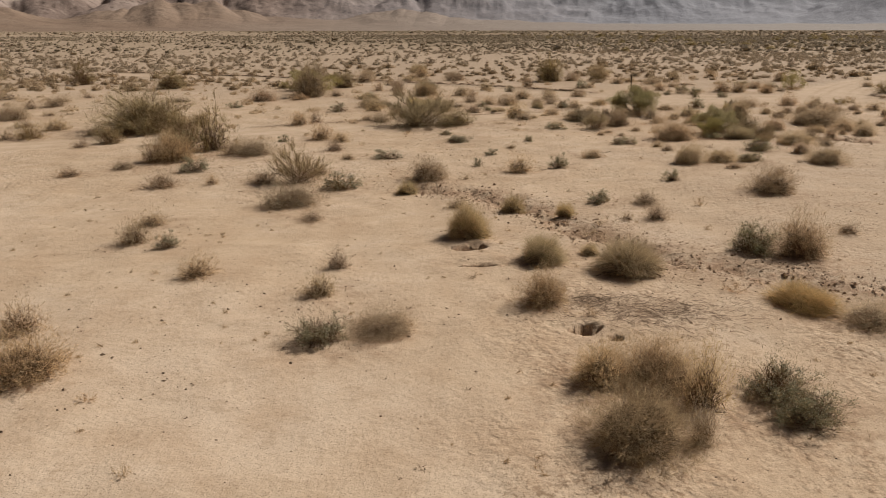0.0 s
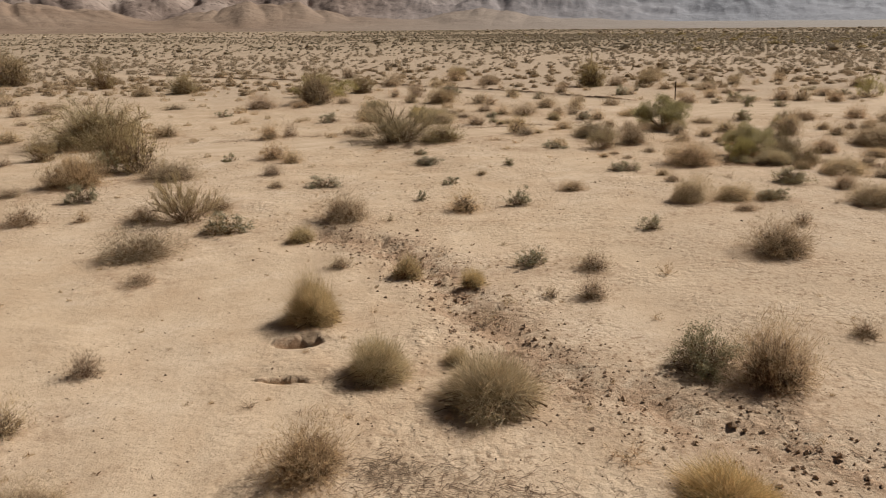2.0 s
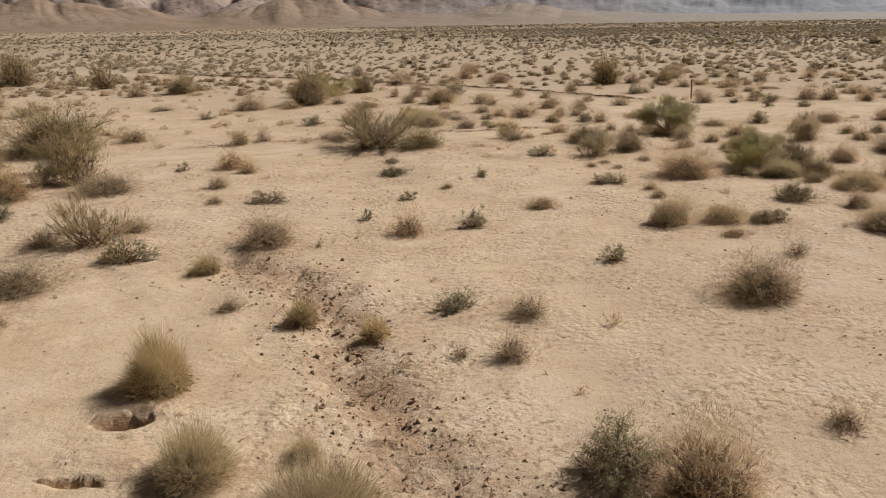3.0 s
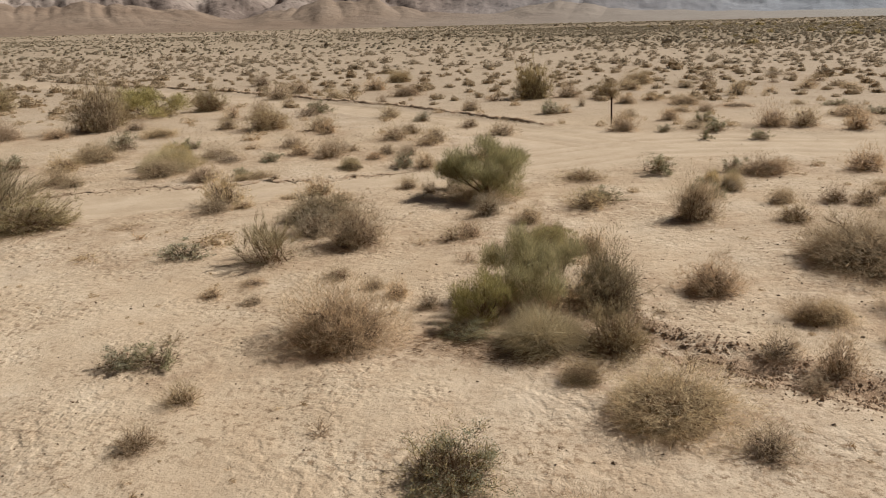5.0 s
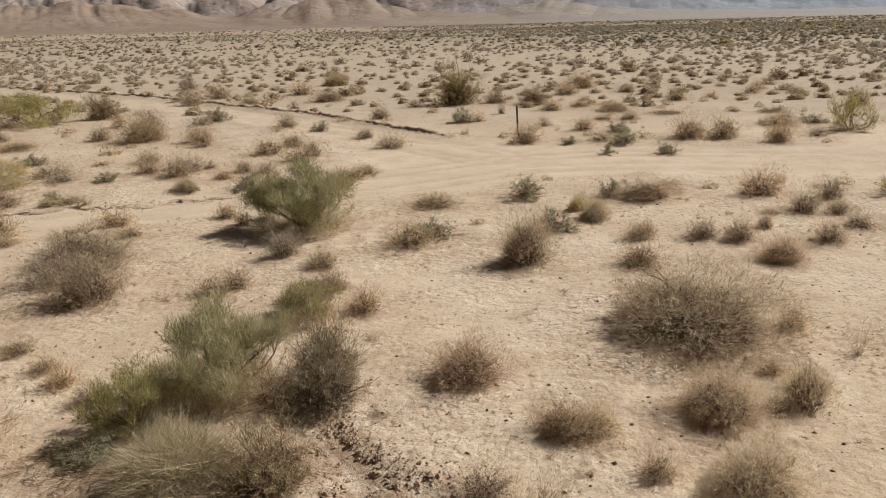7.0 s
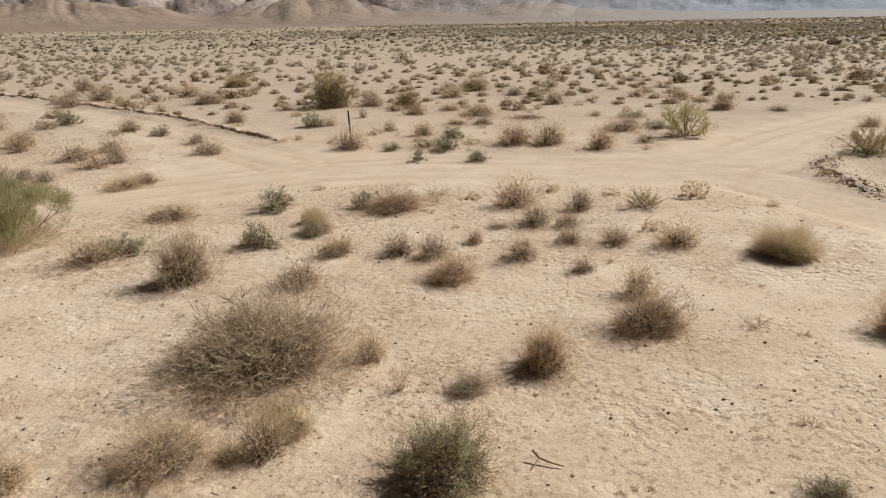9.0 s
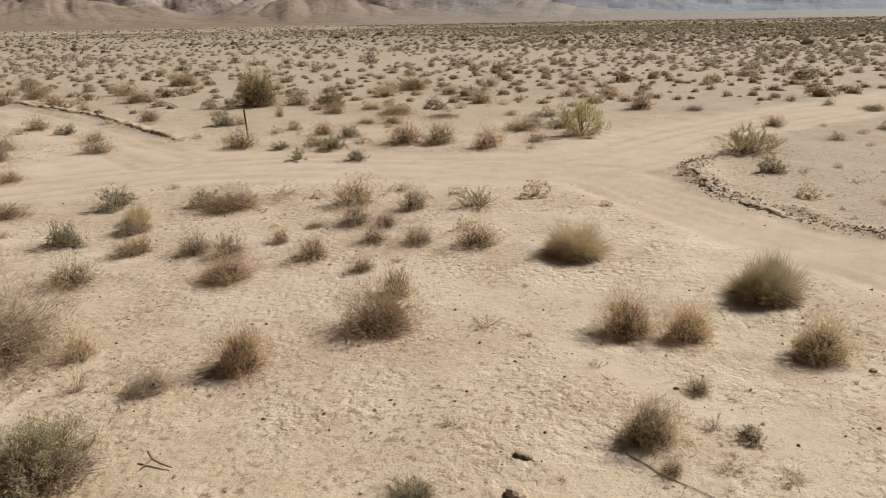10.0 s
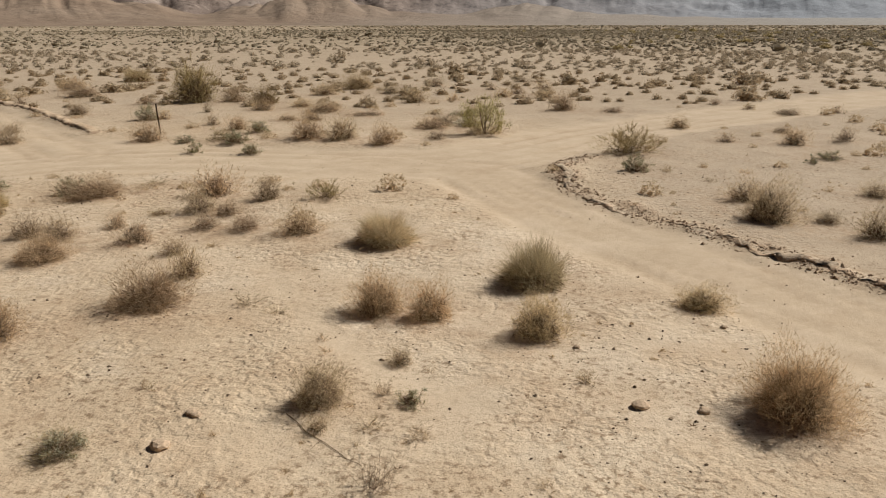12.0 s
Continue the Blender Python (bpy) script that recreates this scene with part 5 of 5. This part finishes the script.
places = [beside(BERM_RIGHT, 3800, 0.28), beside(BERM_LEFT, 2200, 0.25), beside(GULLY_A, 3000, 0.75), beside(GULLY_B, 4000, 0.42), beside(BERM_RIGHT, 1500, 0.2), beside(GULLY_A, 260, 0.5), beside(BERM_LEFT, 500, 0.1), beside(BANK_MAIN, 1400, 0.3)]
x, y = (np.concatenate([p[i] for p in places]) for i in (0, 1))
size = np.concatenate([rng.lognormal(-3.85, 0.5, 3800), rng.lognormal(-3.9, 0.4, 2200), rng.lognormal(-3.9, 0.5, 3000), rng.lognormal(-4.0, 0.45, 4000), np.minimum(rng.lognormal(-3.5, 0.4, 1500), 0.08), np.minimum(rng.lognormal(-3.2, 0.4, 260), 0.09), np.minimum(rng.lognormal(-3.0, 0.35, 500), 0.1), rng.lognormal(-3.7, 0.4, 1400)])
stones("clods", "crumbly red-brown earth clods along banks and gullies", "earth clods", x, y, size, CLOD)


def litter_density(x, y):
    planted = np.array([p for p in PLANTED if p[2] > 0.7])
    d = np.array([np.min(np.hypot(planted[:, 0] - a, planted[:, 1] - b) / (planted[:, 2] * 0.5 + 0.25)) for a, b in zip(x, y)])
    drifts = ramp(fbm(x / 4.5, y / 4.5, 131, 3), 0.05, 0.75) * (0.4 + 0.6 * ramp(fbm(x / 1.1, y / 1.1, 137, 2), -0.3, 0.4))
    return np.clip(0.05 + 0.55 * drifts + 0.9 * ramp(-d, -1.9, -0.8), 0, 1) * (1 - 0.9 * track_mask(x, y))


x, y = near_places(36000, litter_density)
shapes = [sprig_shape(9) for _ in range(8)]
w = rng.lognormal(-3.1, 0.4, len(x))
scatter("twig_litter", "dry twig litter and tiny withered sprigs on sand", "litter", shapes, x, y, w, w * rng.uniform(0.25, 0.8, len(x)), WOOD, relief(x, y))


def dead_brush(x, y, radius, n):
    """Grey broken twigs that lie flat on the ground."""
    a = np.stack([x + rng.normal(size=n) * radius * 0.6, y + rng.normal(size=n) * radius * 0.28, np.zeros(n)], 1)
    turn = rng.normal(-0.25, 0.9, n)
    b = a + np.stack([np.cos(turn), np.sin(turn), np.zeros(n)], 1) * rng.uniform(0.06, 0.4, n)[:, None]
    pts = bent(a, b, 3, 0.03)
    pts[..., 2] = relief(pts[..., 0], pts[..., 1]) + np.abs(pts[..., 2]) + 0.012
    me = part_mesh("dead_brush", [tubes(pts, rng.uniform(0.003, 0.011, n))], WOOD)
    return tagged(new("dead_brush", me), "grey broken dead brush lying on the sand", "brush", kind="stuff")


dead_brush(-0.4, 8.15, 1.6, 900)
dead_brush(-1.6, 8.9, 0.8, 250)
dead_brush(12.2, 33.4, 1.3, 500)
# debris left of the brooms; its dark twigs also fill in their shadow
dead_brush(10.5, 33.4, 1.2, 600)
dead_brush(11.3, 33.0, 0.7, 250)


def dry_tufts(n):
    """Tiny withered tufts between the bushes."""
    x, y = near_places(n, lambda x, y: np.clip(0.1 + 0.8 * ramp(fbm(x / 3.5, y / 3.5, 141, 3), -0.1, 0.7), 0, 1) * (1 - track_mask(x, y)))
    starts, ends = [], []
    for px, py, pz in zip(x, y, relief(x, y)):
        k = rng.integers(10, 26)
        r = rng.uniform(0.04, 0.13)
        base = np.array([px, py, pz])
        d = some_dirs(k, 0.1)
        starts.append(base + rng.normal(size=(k, 3)) * [r * 0.4, r * 0.4, 0])
        ends.append(base + d * r * rng.uniform(0.6, 1.3, (k, 1)))
    a, b = np.concatenate(starts), np.concatenate(ends)
    me = part_mesh("dry_tufts", [hairs(a, b, rng.uniform(0.006, 0.014, len(a)))], THORN)
    return tagged(new("dry_tufts", me), "tiny withered dry tufts on the sand", "dry grass", kind="stuff")


dry_tufts(3200)


def rock(x, y, size):
    bm = bmesh.new()
    bmesh.ops.create_icosphere(bm, subdivisions=2, radius=size)
    for v in bm.verts:
        v.co *= 1 + 0.35 * noise.noise(v.co * (1.6 / size) + Vector((x, y, 0)))
        v.co.z *= 0.6
    me = bpy.data.meshes.new("rock")
    bm.to_mesh(me)
    bm.free()
    me.materials.append(CLOD)
    ob = tagged(new("rock", me), "single weathered brown rock lying on sand", "rock", "loose rocks")
    ob.location = (x, y, ground_height(x, y) + size * 0.25)
    return ob


for x, y, size in ((28.9, 37.1, 0.13), (35.3, 39.2, 0.13), (29.0, 37.9, 0.07), (28.9, 37.95, 0.08), (34.4, 41.2, 0.06), (37.1, 42.5, 0.06), (36.2, 39.2, 0.09)):
    rock(x, y, size)


def fallen_branch(x, y):
    line = np.array([[(x - 0.18, y + 0.12, 0.14), (x - 0.08, y + 0.04, 0.08), (x + 0.06, y, 0.05), (x + 0.24, y - 0.04, 0.03)], [(x - 0.08, y + 0.04, 0.08), (x - 0.12, y - 0.04, 0.06), (x - 0.14, y - 0.08, 0.05), (x - 0.17, y - 0.13, 0.03)]])
    line[..., 2] += relief(line[..., 0], line[..., 1])
    me = part_mesh("fallen_branch", [tubes(line, np.array([0.035, 0.022]), 0.5, 6)], WOOD)
    return tagged(new("fallen_branch", me), "small crooked dead branch lying on sand", "branch")


fallen_branch(24.2, 37.0)


def bare_root(line):
    """A thin dead root that runs over the sand, with a few side roots."""
    line = np.array(line, float)
    s = np.linspace(0, len(line) - 1, 26)
    x, y = (np.interp(s, np.arange(len(line)), line[:, i]) + 0.03 * wave(s * 2.1, s * 0 + i, 161) for i in (0, 1))
    pts = np.stack([x, y, relief(x, y) + 0.012], 1)[None]
    at = rng.integers(3, 22, 7)
    start = pts[0, at]
    end = start + np.stack([rng.normal(size=7) * 0.12, rng.normal(size=7) * 0.12, np.full(7, 0.02)], 1)
    me = part_mesh("dead_root", [tubes(pts, np.array([0.013]), 0.4, 5), tubes(bent(start, end, 4, 0.02), np.full(7, 0.006))], WOOD)
    return tagged(new("dead_root", me), "long thin dark dead root lying on sand", "root")


bare_root([(30.28, 38.13), (30.72, 37.79), (31.03, 37.59), (31.37, 37.27), (31.7, 37.07)])


def fence_post(x, y, height):
    """A steel angle post, leaning a little."""
    bm = bmesh.new()
    for sx, sy in ((0.07, 0.012), (0.012, 0.07)):
        made = bmesh.ops.create_cube(bm, size=1.0)["verts"]
        for v in made:
            v.co = Vector((v.co.x * sx + sx / 2, v.co.y * sy + sy / 2, (v.co.z + 0.5) * (height + 0.2) - 0.2))
    bmesh.ops.bevel(bm, geom=bm.edges[:], offset=0.002, segments=1, affect="EDGES")
    me = bpy.data.meshes.new("fence_post")
    bm.to_mesh(me)
    bm.free()
    me.materials.append(RUST)
    ob = tagged(new("fence_post", me), "dark rusted steel post standing alone beside track", "post")
    ob.matrix_world = pose(x, y, ground_height(x, y), 0, -3, 30)
    return ob


fence_post(13.6, 63.4, 1.5)
